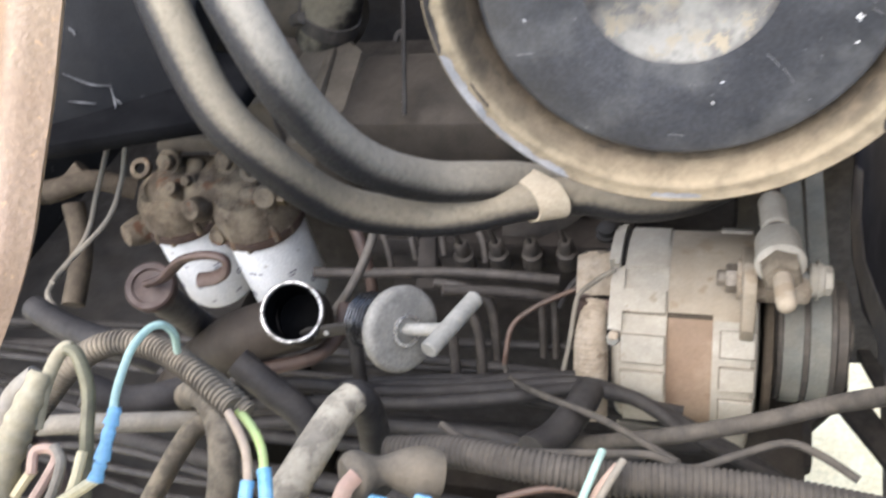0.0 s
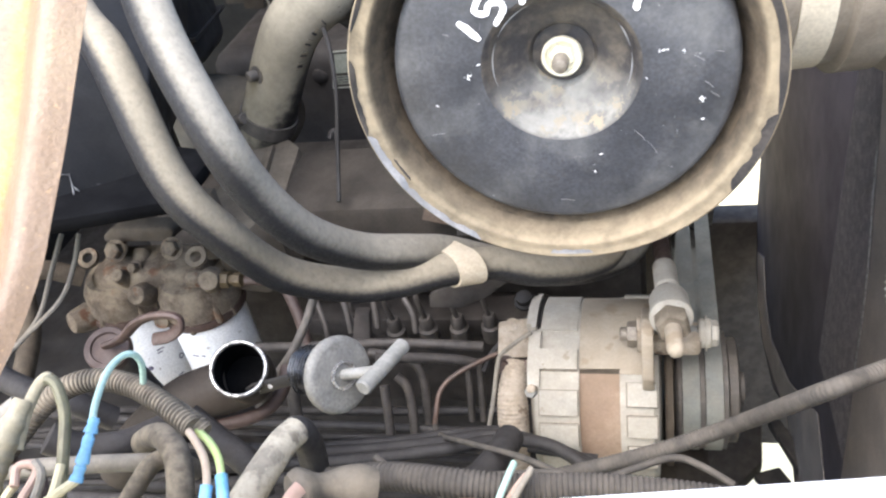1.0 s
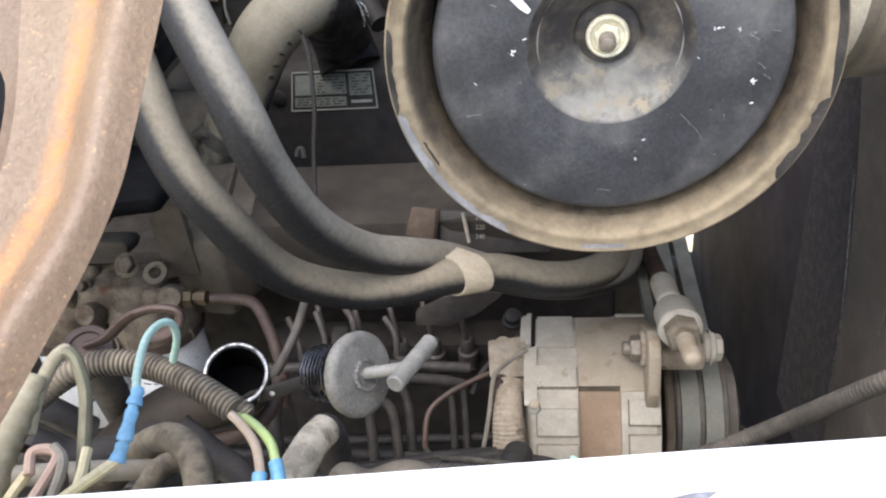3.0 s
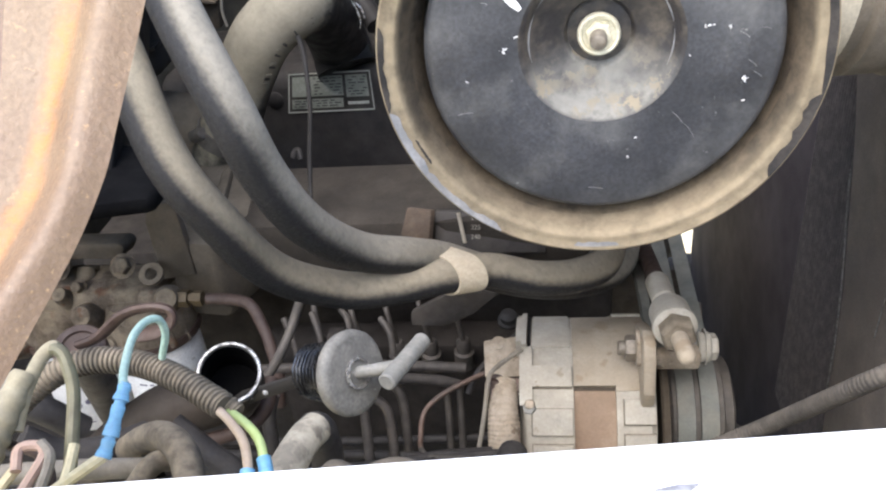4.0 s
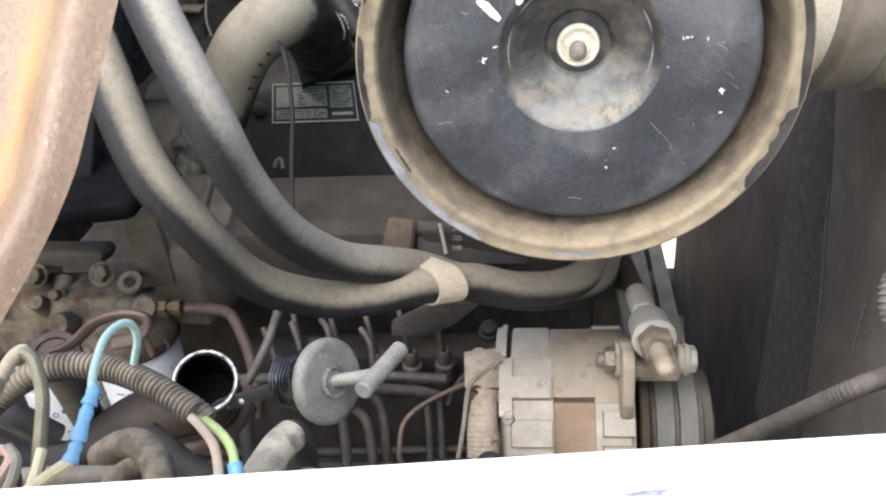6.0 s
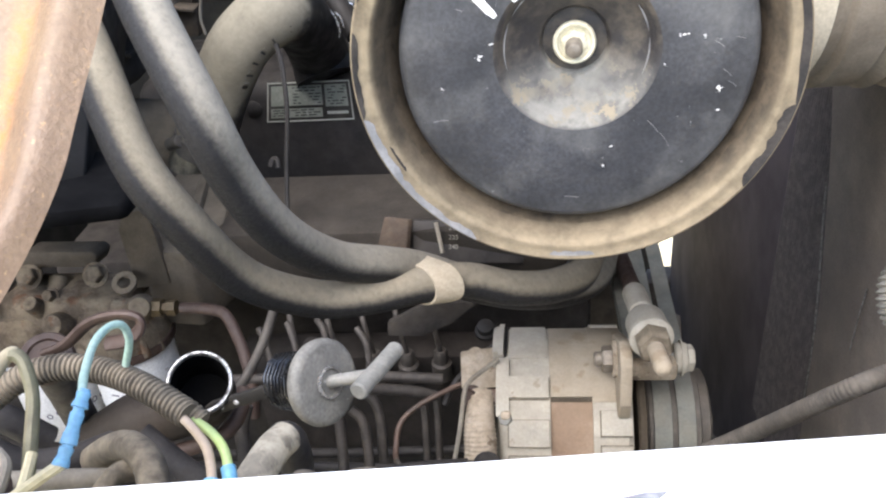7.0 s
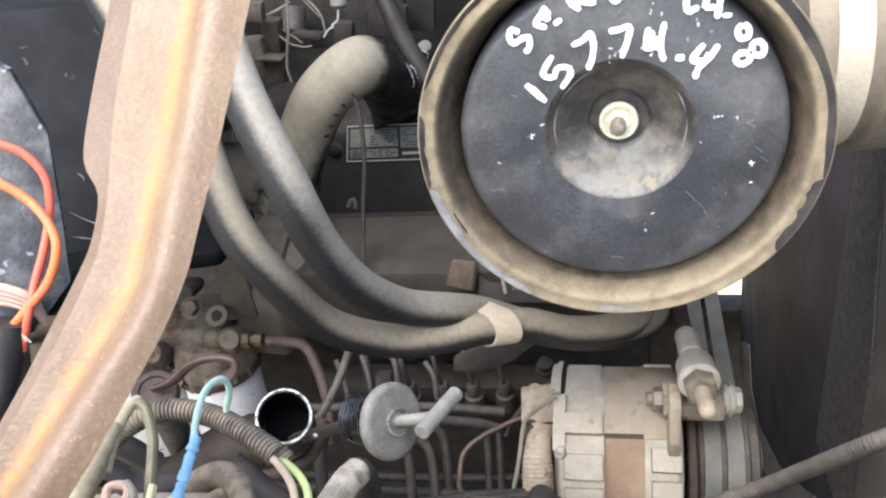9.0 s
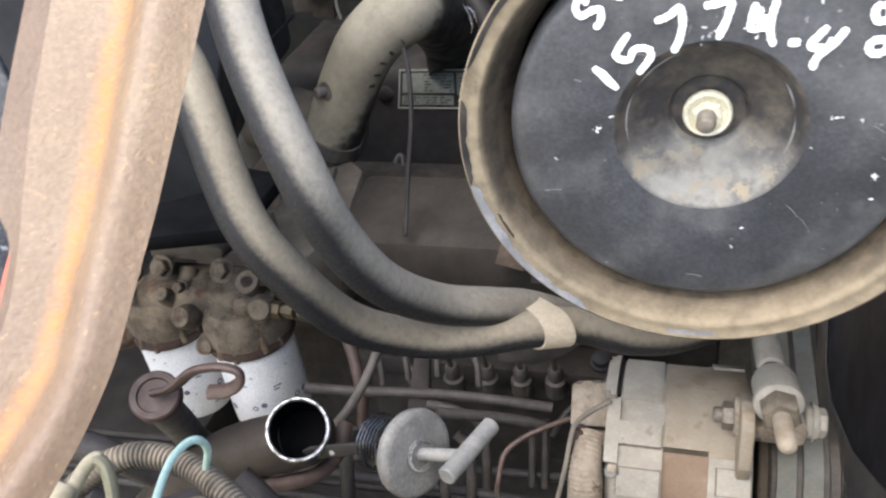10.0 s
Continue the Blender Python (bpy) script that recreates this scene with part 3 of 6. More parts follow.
part("scale_figures", join(figures("210", (-0.1275, 0.6778, 1.3849), 0.0050, FIGTILT), figures("225", (-0.1277, 0.6724, 1.3762), 0.0050, FIGTILT), figures("240", (-0.1280, 0.6670, 1.3675), 0.0050, FIGTILT)), SCALEGREY, engine, "dim grey figures 210 225 240")

# Dark plate added only to cover part of the bright ground.
part("ground_blocker", slab([(0.0684, 0.6104, 1.1173), (0.1012, 0.5977, 1.0892), (0.1097, 0.5032, 1.0206), (0.0593, 0.4857, 1.0266)], (-0.02, 0.02, 0), 0.004), DARKCAST, engine)
# fuel injection pump below the manifold
pump = thing("injection_pump", (-0.25, 0.72, 1.05), "dark dusty injection pump with delivery valves and steel fuel lines", "fuel pump")
part("pump_body", block((-0.24, 0.725, 1.12), (0.3, 0.09, 0.13), (0, 0, 0), 0.012), PUMPCAST, pump)
part("pump_rail", block((-0.24, 0.70, 1.2), (0.32, 0.05, 0.03), (0, 0, 0), 0.006), PUMPCAST, pump)
for i in range(5):
    top = Vector([(-0.2620, 0.6355, 1.2524), (-0.2252, 0.6461, 1.2458), (-0.1890, 0.6558, 1.2385), (-0.1522, 0.6665, 1.2319), (-0.2993, 0.6229, 1.2572)][i])
    v = part("delivery_valve", turn([(0.009, -0.045), (0.012, -0.043), (0.012, -0.02), (0.0085, -0.018), (0.0085, -0.004), (0.006, 0), (0, 0)], top, (0.02, -0.1, 1), 12), PIPESTEEL, pump)
    part("fuel_line", sweep([top - Vector((0, 0, 0.004)), top + Vector((-0.003, -0.006, 0.03)), top + Vector((-0.010, 0.01, 0.05)), top + Vector((-0.016, 0.05, 0.062))], 0.0032, 8, 6), PIPESTEEL, pump)
lines = [
    ("fuel_pipe", [(-0.3831, 0.5287, 1.3066), (-0.3363, 0.5404, 1.2963), (-0.2563, 0.5551, 1.2885), (-0.1886, 0.5634, 1.2799), (-0.1382, 0.5663, 1.2742)], 0.0055, PIPESTEEL),
    ("fuel_pipe", [(-0.2581, 0.5401, 1.2892), (-0.2228, 0.5374, 1.2849), (-0.2020, 0.5319, 1.2696), (-0.1963, 0.5084, 1.2286), (-0.1974, 0.4928, 1.1837)], 0.005, PIPESTEEL),
    ("fuel_pipe", [(-0.2304, 0.4940, 1.2871), (-0.2287, 0.4843, 1.2709), (-0.2265, 0.4703, 1.2477), (-0.2235, 0.4508, 1.2154)], 0.005, PIPESTEEL),
    ("fuel_pipe", [(-0.2234, 0.5145, 1.2804), (-0.2127, 0.5096, 1.2702), (-0.2082, 0.4978, 1.2501), (-0.2057, 0.4778, 1.2170)], 0.005, PIPESTEEL),
    ("fuel_pipe", [(-0.1606, 0.5676, 1.2380), (-0.1593, 0.5552, 1.2177), (-0.1583, 0.5367, 1.1873)], 0.004, PIPESTEEL),
    ("fuel_pipe", [(-0.1474, 0.5749, 1.2471), (-0.1464, 0.5563, 1.2167), (-0.1453, 0.5378, 1.1864)], 0.004, PIPESTEEL),
    ("fuel_pipe", [(-0.4129, 0.6035, 1.3407), (-0.3878, 0.6012, 1.3412), (-0.3624, 0.5921, 1.3402), (-0.3460, 0.5732, 1.3252), (-0.3344, 0.5542, 1.3110), (-0.3281, 0.5397, 1.2861), (-0.3303, 0.5320, 1.2549)], 0.0062, RUSTRED),
    ("fuel_pipe", [(-0.3311, 0.5951, 1.3192), (-0.3178, 0.5744, 1.3019), (-0.3126, 0.5594, 1.2765)], 0.0035, PIPESTEEL),
    ("fuel_pipe", [(-0.3015, 0.6007, 1.3220), (-0.2914, 0.5827, 1.3098), (-0.2872, 0.5708, 1.2895)], 0.0035, PIPESTEEL),
    ("fuel_pipe", [(-0.2702, 0.6049, 1.3222), (-0.2608, 0.5915, 1.3175), (-0.2568, 0.5765, 1.2922)], 0.0035, PIPESTEEL),
    ("fuel_pipe", [(-0.2291, 0.6038, 1.3114), (-0.2174, 0.5884, 1.3032), (-0.2144, 0.5770, 1.2840)], 0.0035, PIPESTEEL),
    ("drain_pipe", [(-0.3007, 0.4573, 1.3384), (-0.3051, 0.4463, 1.3215), (-0.3035, 0.4358, 1.3042), (-0.2998, 0.4149, 1.2695)], 0.0065, PIPESTEEL),
    ("fuel_pipe", [(-0.2373, 0.5090, 1.3128), (-0.1928, 0.5273, 1.2946), (-0.1614, 0.5364, 1.2835), (-0.1432, 0.5432, 1.2715)], 0.0055, PIPESTEEL),
]
for name, pts, r, m in lines:
    part(name, sweep(pts, r, 10, 6), m, pump)
part("pump_bracket", slab([(-0.2817, 0.5795, 1.3099), (-0.2663, 0.5836, 1.3067), (-0.2602, 0.5468, 1.2820), (-0.2501, 0.5446, 1.2751), (-0.2800, 0.5366, 1.2811)], (0, 0.012, 0), 0.001), PUMPCAST, pump)
part("bracket_plate", slab([(-0.1896, 0.5779, 1.3377), (-0.1898, 0.5711, 1.3267), (-0.1561, 0.5733, 1.3231), (-0.1267, 0.5743, 1.3376), (-0.0978, 0.5797, 1.3593), (-0.1472, 0.5755, 1.3631)], (0, 0.01, -0.003), 0.001), DARKCAST, engine)

# ---- air cleaner ----
cleaner = thing("air_cleaner", (-0.0175, 0.5, 1.5), "round black air cleaner with dusty rim and white painted figures", "air cleaner")
AC = (-0.0150, 0.412, 1.6532)
LC = (-0.0138, 0.412, 1.6540)
DISHC = (-0.0136, 0.412, 1.6602)
BACK = (0, 1, 0)
part("body", turn([(0.1290, 0.016), (0.1290, 0.06), (0.119, 0.066), (0.119, 0.3), (0.1, 0.31), (0, 0.31)], AC, BACK, 96), CLEANER, cleaner)
RIMLINE = [(0.1205, 0.0205), (0.1232, 0.0122), (0.1257, 0.0068), (0.1281, 0.0036), (0.1299, 0.0030), (0.1324, 0.0036), (0.1359, 0.0032), (0.1388, 0.0024), (0.1401, 0.0030), (0.1404, 0.0055), (0.1382, 0.0095), (0.133, 0.0135), (0.1290, 0.0180)]
part("rim", turn(RIMLINE, AC, BACK, 160), RIM, cleaner, "black rim caked with tan dust")
part("rim_wall", turn([(0.1140, 0.042), (0.1150, 0.0385), (0.1172, 0.0315), (0.1206, 0.0204)], AC, BACK, 160), RIMWALL, cleaner, "brown inner wall of the rim, grime with recess shade painted in")
lid = part("lid", turn([(0.1128, 0.042), (0.1126, 0.0205), (0.1119, 0.0165), (0.1100, 0.0135), (0.1065, 0.0118), (0.0640, 0.0112)], LC, BACK, 160), CLEANER, cleaner, "black pressed lid with a dished middle")
ringout = turn([(0.0640, 0.0112)], LC, BACK, 160)[0]
ringin = turn([(0.0520, 0.0112)], DISHC, BACK, 160)[0]
part("lid_face", (ringout + ringin, [(k, (k + 1) % 160, 160 + (k + 1) % 160, 160 + k) for k in range(160)]), CLEANER, lid)
part("dish", turn([(0.0520, 0.0112), (0.0500, 0.0120), (0.0478, 0.0150), (0.0455, 0.0190), (0.0432, 0.0212), (0.0330, 0.0275), (0.0240, 0.0318), (0.0222, 0.0335), (0.0205, 0.0385), (0, 0.0390)], DISHC, BACK, 160), DISH, lid, "dished middle with tan dirt and painted sky reflection in its lower half")
HUB = (-0.0140, 0.4490, 1.6600)
part("washer", turn([(0, -0.0005), (0.0126, -0.0005), (0.0138, -0.003), (0.0138, -0.0070), (0.0126, -0.0086), (0.0112, -0.0080), (0.0103, -0.0055), (0.0060, -0.0050), (0, -0.0050)], HUB, BACK, 48), ZINC, cleaner, "cream plated dished washer")
part("nut", turn([(0, -0.0045), (0.0088, -0.0045), (0.0088, -0.0080), (0.0077, -0.0092), (0, -0.0092)], HUB, BACK, 6), ZINC, cleaner, "cream plated flange nut")
part("stud", turn([(0.0056, -0.0085), (0.0056, -0.0165), (0.0046, -0.0185), (0.0025, -0.0192), (0, -0.0192)], HUB, (0.05, 1, 0.10), 24), STUDBROWN, cleaner, "brown threaded stud end")
# bare patches where the dust has come off the rim
def rim_patch(a1, a2, r1, r2, seed):
    """A thin skin over part of the rim, from angle a1 to a2, with ragged edges."""
    q = random.Random(seed)
    hs, rs = [p[1] for p in RIMLINE[:9]], [p[0] for p in RIMLINE[:9]]
    n, V, F = 60, [], []
    knots = [q.uniform(-1, 1) for k in range(14)]
    wave = [float(np.interp(k / n * 13, range(14), knots)) for k in range(n + 1)]
    for i in range(n + 1):
        a = radians(a1 + (a2 - a1) * i / n)
        e = min(1, 9 * i / n, 9 * (n - i) / n) ** 0.6
        lo = r2 - (r2 - r1) * e * (0.8 + 0.2 * wave[i]) - 0.0003
        for k in range(5):
            r = lo + (r2 - lo) * k / 4
            V.append(Vector((AC[0] + r * math.cos(a), AC[1] + float(np.interp(r, rs, hs)) - 0.0004, AC[2] + r * math.sin(a))))
    for i in range(n):
        F += [(i * 5 + k, i * 5 + k + 1, i * 5 + k + 6, i * 5 + k + 5) for k in range(4)]
    back = [v + Vector((0, 0.0009, 0)) for v in V]
    return join((V, F), (back, [f[::-1] for f in F]))


for k, (a1, a2, r1, r2, m) in enumerate(((-168, -146, 0.1328, 0.1390, GREYBLUE), (-149, -119, 0.1338, 0.1390, GREYBLUE), (-97, -84, 0.1330, 0.1366, GREYBLUE), (-38, -12, 0.1318, 0.1390, BARE), (-13, 80, 0.1318, 0.1390, BARE), (168, 192, 0.1350, 0.1390, BARE), (-158, -149, 0.1290, 0.1306, BARE), (95, 160, 0.1348, 0.1390, BARE))):
    part("worn_patch", rim_patch(a1, a2, r1, r2, k), m, cleaner, "bare worn patch of the rim")
# hand-painted figures and letters, as strokes of white paint
GLYPH = {
    "1": [[(-61, 44), (-48, 31)]],
    "5": [[(-42, 63), (-49, 51), (-42, 47)], [(-42, 47), (-39, 54), (-32, 54), (-31, 49), (-37, 40)]],
    "7": [[(-29, 69), (-22, 72), (-17, 76), (-15, 68), (-16, 60), (-19, 52)], [(-5, 77), (1, 77.5), (8, 79), (7, 71), (3, 59)]],
    "4": [[(20, 78), (18, 65)], [(17, 64), (28, 65)], [(30, 81), (28, 70), (28, 63), (30, 55)], [(22, 76), (22, 67)], [(25, 72), (25, 67)], [(55, 65), (48, 55), (56, 54), (58, 59)], [(64, 64), (58, 55), (52, 49), (50, 42)], [(56, 98), (55, 89), (61, 88)], [(64, 97), (63, 89), (62, 81)]],
    "dot": [[(40, 59), (40, 54.5)], [(68, 84), (68, 81)]],
    "S": [[(-63, 80), (-68, 82), (-70, 77), (-67, 73), (-61, 76), (-57, 76), (-57, 70), (-60, 66)]],
    "E": [[(-45, 96), (-48, 91), (-52, 85), (-45, 82)], [(-44, 94), (-44, 88), (-48, 90)], [(-40, 84), (-35, 87)]],
    "R": [[(-33, 106), (-31, 103), (-29, 97), (-23, 92)], [(-25, 105), (-23, 102), (-24, 98), (-13, 96)]],
    "V": [[(-8, 107), (-1, 96), (5, 104)]],
    "2": [[(44, 101), (46, 98), (43, 93), (44, 87), (47, 87), (50, 89)]],
    "0": [[(78, 76), (75, 73), (76, 68), (79, 67), (82, 69), (81, 74), (78, 76)]],
    "8": [[(84, 57), (85, 63), (89, 64), (92, 60), (90, 55), (84, 57), (77, 57), (75, 53), (78, 50), (83, 52), (84, 57)]],
}


def brush(stroke, half, q, lift):
    """A dry stroke of white paint on the lid, with uneven edges and a rounded start and end."""
    P = [(-0.015 + u / 1000, 0.4229 - lift, 1.654 + v / 1000) for u, v in stroke]
    C = smooth_path(P, 9)
    n, V, F = len(C), [], []
    for i, c in enumerate(C):
        t = (C[min(i + 1, n - 1)] - C[max(i - 1, 0)]).normalized()
        s = Vector((-t.z, 0, t.x))
        e = min(1.0, 0.55 + 0.3 * min(i, n - 1 - i))
        a, b = (half * e * q.uniform(0.84, 1.14) for k in range(2))
        V += [c + s * a, c - s * b, c - s * b * 0.8 - Vector((0, 0.0007, 0)), c + s * a * 0.8 - Vector((0, 0.0007, 0))]
    for i in range(n - 1):
        o = 4 * i
        F += [(o + k, o + (k + 1) % 4, o + 4 + (k + 1) % 4, o + 4 + k) for k in range(4)]
    return V, F + [(3, 2, 1, 0), tuple(4 * (n - 1) + k for k in range(4))]


brushes = random.Random(8)
for ch, strokes in GLYPH.items():
    split = {"7": (1, 1), "4": (5, 2, 2), "dot": (1, 1)}.get(ch, (len(strokes),))
    at = 0
    for n in split:
        group = [brush(q, 0.0030 if ch == "dot" else 0.0026 if ch == "1" else 0.0021, brushes, 0.00018 * k) for k, q in enumerate(strokes[at:at + n])]
        part("painted_character", join(*group), MARK, lid, "white painted character " + ch)
        at += n
def fleck(x, z, s, q):
    n, a0, long = q.randint(7, 10), q.uniform(0, math.pi), q.uniform(1.0, 2.4)
    ring = []
    for k in range(n):
        a, r = 2 * math.pi * k / n, s * q.uniform(0.35, 1.15)
        u, v = long * r * math.cos(a), 0.75 * r * math.sin(a)
        ring.append((x + u * math.cos(a0) - v * math.sin(a0), 0.4230, z + u * math.sin(a0) + v * math.cos(a0)))
    return slab(ring, (0, -0.0005, 0))


specks = []
for x, z, n, spread in ((-84, -14, 1, 0), (-59, 5, 4, 2.5), (-52, 12, 3, 2.5), (-1, -53, 1, 0), (19, -71, 2, 1), (24, -58, 1, 0), (50, -1, 7, 2), (65, 15, 3, 1.5), (78, 13, 2, 0.6), (88, -20, 3, 2), (90, -35, 1, 0), (102, 49, 3, 2), (-3, 63, 7, 3), (-110, -15, 1, 0), (17, 65, 5, 3), (48, -7, 3, 2), (20, 88, 4, 4), (50, 82, 5, 3)):
    for i in range(n):
        u, v = -0.015 - LC[0] + (x + rng.gauss(0, 1) * spread) / 1000, 1.654 - LC[2] + (z + rng.gauss(0, 1) * spread) / 1000
        if 0.0535 < math.hypot(u, v) < 0.1065:
            specks.append(fleck(LC[0] + u, LC[2] + v, rng.uniform(0.0004, 0.0012), rng))
tagged(part("paint_fleck", join(*specks), FLECK, lid, "chips and flecks of white paint"), kind="stuff")

# Chips and the specular line of the dish's edge, drawn as pale arcs.
for a1, a2 in ((112, 150), (156, 196), (-24, 6), (12, 34)):
    part("bright_edge", sweep([(DISHC[0] + 0.0452 * math.cos(radians(a)), DISHC[1] + 0.0189, DISHC[2] + 0.0452 * math.sin(radians(a))) for a in np.linspace(a1, a2, 14)], lambda u: 0.0006 * math.sin(math.pi * min(max(u, 0.08), 0.92)), 6, raw=True), GREYBLUE, lid, "chipped edge of the dish with its specular line painted bright")
hair = []
for i in range(16):
    a, r = rng.uniform(0, 2 * math.pi), rng.uniform(0.057, 0.105)
    x, z, b, L = AC[0] + r * math.cos(a), AC[2] + r * math.sin(a), rng.uniform(0, math.pi), rng.uniform(0.003, 0.012)
    pts = [(x + math.cos(b + 0.06 * k) * L * k / 3, 0.4229 - 0.00003 * (i % 9), z + math.sin(b + 0.06 * k) * L * k / 3) for k in range(4)]
    if all(0.0545 < math.hypot(p[0] - AC[0], p[2] - AC[2]) < 0.106 for p in pts):
        hair.append(ribbon(pts, rng.uniform(0.0001, 0.0002), (0, -1, 0), 0.0002))
tagged(part("hairline_scratch", join(*hair), GREYBLUE, lid, "fine pale scratches in the black paint"), kind="stuff")

# ---- intake duct beside the air cleaner ----
duct = thing("intake_duct", (0.32, 0.6, 1.5), "dusty grey ribbed intake duct with a cream clamp band", "duct")
DX = (0.115, 0.60, 1.665)
part("pipe", turn([(0, 0), (0.092, 0), (0.092, 0.055), (0.1, 0.058), (0.1, 0.085), (0.094, 0.088), (0.103, 0.1), (0.094, 0.112), (0.104, 0.124), (0.094, 0.136), (0.104, 0.148), (0.094, 0.16), (0.094, 0.4), (0, 0.4)], DX, (1, 0.1, 0), 64), DUCT, duct)
part("clamp_band", turn([(0.0921, 0.020), (0.0940, 0.020), (0.0940, 0.045), (0.0921, 0.045)], DX, (1, 0.1, 0), 64), CREAM, duct, "pale cream clamp band")

# ---- hoses ----
lower = [(-0.4950, 0.6000, 1.7770), (-0.4440, 0.5400, 1.7460), (-0.3840, 0.4800, 1.7040), (-0.3316, 0.4236, 1.6933), (-0.3003, 0.3887, 1.6145), (-0.2800, 0.3920, 1.5638), (-0.2590, 0.4236, 1.4955), (-0.2214, 0.4603, 1.4511), (-0.1838, 0.4791, 1.4390), (-0.1381, 0.4982, 1.4371), (-0.1010, 0.5159, 1.4291), (-0.0623, 0.5238, 1.4146), (-0.0221, 0.5455, 1.4027), (0.0039, 0.5818, 1.3986), (0.0165, 0.6708, 1.4061)]
upper = [(-0.3134, 0.4714, 1.7862), (-0.2839, 0.4186, 1.7172), (-0.2488, 0.3841, 1.6498), (-0.2377, 0.3925, 1.5939), (-0.2238, 0.4189, 1.5378), (-0.2022, 0.4617, 1.4876), (-0.1695, 0.4959, 1.4594), (-0.1455, 0.5215, 1.4381), (-0.1041, 0.5457, 1.4053), (-0.0585, 0.5634, 1.3821), (-0.0152, 0.5931, 1.3634), (0.0181, 0.6375, 1.3517), (0.0385, 0.7123, 1.3536)]
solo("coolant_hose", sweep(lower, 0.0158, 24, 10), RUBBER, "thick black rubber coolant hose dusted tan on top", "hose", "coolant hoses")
solo("coolant_hose", sweep([Vector(p) + Vector((0.0012, 0, 0)) for p in upper], 0.0162, 24, 10), RUBBERGREY, "thick weathered grey-black rubber coolant hose, dust and painted sky sheen on its upper right", "hose", "coolant hoses")
# strap round both hoses
def strap(a, b, along, r, width, skew):
    a, b, t = Vector(a), Vector(b), Vector(along).normalized()
    d = (b - a)
    d = (d - t * d.dot(t))
    s = d.normalized()
    w = t.cross(s)
    V, F = [], []
    ring = [(a, k) for k in np.linspace(90, 270, 14)] + [(b, k) for k in np.linspace(-90, 90, 14)]
    for q, half in ((r + 0.0003, -1), (r + 0.002, -1), (r + 0.002, 1), (r + 0.0003, 1)):
        V += [c + (s * math.cos(radians(k)) + w * math.sin(radians(k))) * q + t * (half * width / 2 + skew * (s.dot(c - a) + math.cos(radians(k)) * q) / d.length) for c, k in ring]
    m = len(ring)
    for j in range(4):
        F += [(j * m + i, j * m + (i + 1) % m, ((j + 1) % 4) * m + (i + 1) % m, ((j + 1) % 4) * m + i) for i in range(m)]
    return V, F


SD = Vector((-0.1148, 0.5075, 1.4339)) - Vector((-0.1453, 0.4966, 1.4360))
solo("hose_strap", strap((-0.1290, 0.5030, 1.4354), (-0.1389, 0.5260, 1.4326), SD, 0.0160, 0.024, -0.0150), TANSTRAP, "tan dusty strap binding two coolant hoses", "strap")
elbow = thing("intake_elbow", (-0.447, 0.8500, 1.40), "thick bent rubber intake elbow with raised lettering", "hose")
EL = [Vector(p) for p in ((-0.47, 0.85, 1.385), (-0.447, 0.85, 1.428), (-0.407, 0.85, 1.503), (-0.372, 0.85, 1.55), (-0.332, 0.88, 1.57), (-0.331, 0.97, 1.522), (-0.343, 1.06, 1.457), (-0.334, 1.049, 1.425))]
bend = (EL[6] - EL[3]).normalized()
# Past the bend, bare rubber and shade are both put into the dark colour.
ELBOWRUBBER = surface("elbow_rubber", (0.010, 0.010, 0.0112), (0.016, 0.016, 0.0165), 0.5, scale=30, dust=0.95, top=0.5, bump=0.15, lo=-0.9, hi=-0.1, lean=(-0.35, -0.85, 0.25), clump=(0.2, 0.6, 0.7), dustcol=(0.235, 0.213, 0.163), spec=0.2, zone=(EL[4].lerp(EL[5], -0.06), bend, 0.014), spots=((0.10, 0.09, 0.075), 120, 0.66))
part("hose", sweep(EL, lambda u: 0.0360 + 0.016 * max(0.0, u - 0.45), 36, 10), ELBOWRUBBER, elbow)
ELC = smooth_path(EL, 10)
# Glints along the clamp's edge, drawn as thin bright strips.
for q in ([(-0.285, 0.925, 1.556), (-0.281, 0.925, 1.548), (-0.278, 0.925, 1.538), (-0.277, 0.925, 1.529), (-0.279, 0.925, 1.521)], [(-0.281, 0.925, 1.554), (-0.274, 0.925, 1.546), (-0.271, 0.925, 1.533)]):
    part("clamp_glint", sweep(q, lambda u: 0.0003 + 0.0011 * math.sin(math.pi * min(max(u, 0.05), 0.95)), 8, 5), BRIGHT, elbow, "glints on the bent edge of the end clamp, drawn as bright strips")
part("clamp", sweep([EL[0].lerp(EL[1], 0.55), EL[0].lerp(EL[1], 0.95)], 0.0385, 36, 2), DARKSTEEL, elbow, "dark steel hose clamp")
part("clamp_screw", rod((-0.4880, 0.8290, 1.4270), (-0.4680, 0.8180, 1.4360), 0.008, 10), DARKSTEEL, elbow, "worn steel clamp screw")
part("stud", join(turn([(0, 0), (0.012, 0), (0.012, 0.003), (0.007, 0.004), (0.007, 0.014), (0.005, 0.016), (0, 0.016)], (-0.4330, 0.8230, 1.4930), (-0.5, -0.8, 0.2), 20)), DARKSTEEL, elbow)
for i in range(12):
    k = 0.30 + 0.021 * i
    c = ELC[int(k * (len(ELC) - 1))]
    along = (ELC[int(k * (len(ELC) - 1)) + 1] - c).normalized()
    n = Vector((0.72, -0.62, -0.30))
    n = (n - along * n.dot(along)).normalized()
    side = along.cross(n).normalized()
    p = c + n * 0.0361
    h, w = (0.0046, 0.0036, 0.0042)[i % 3], (0.0009, 0.0015, 0.0011)[i % 3]
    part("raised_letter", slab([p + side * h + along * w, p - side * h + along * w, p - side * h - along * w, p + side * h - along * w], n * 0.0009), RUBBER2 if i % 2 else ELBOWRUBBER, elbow)
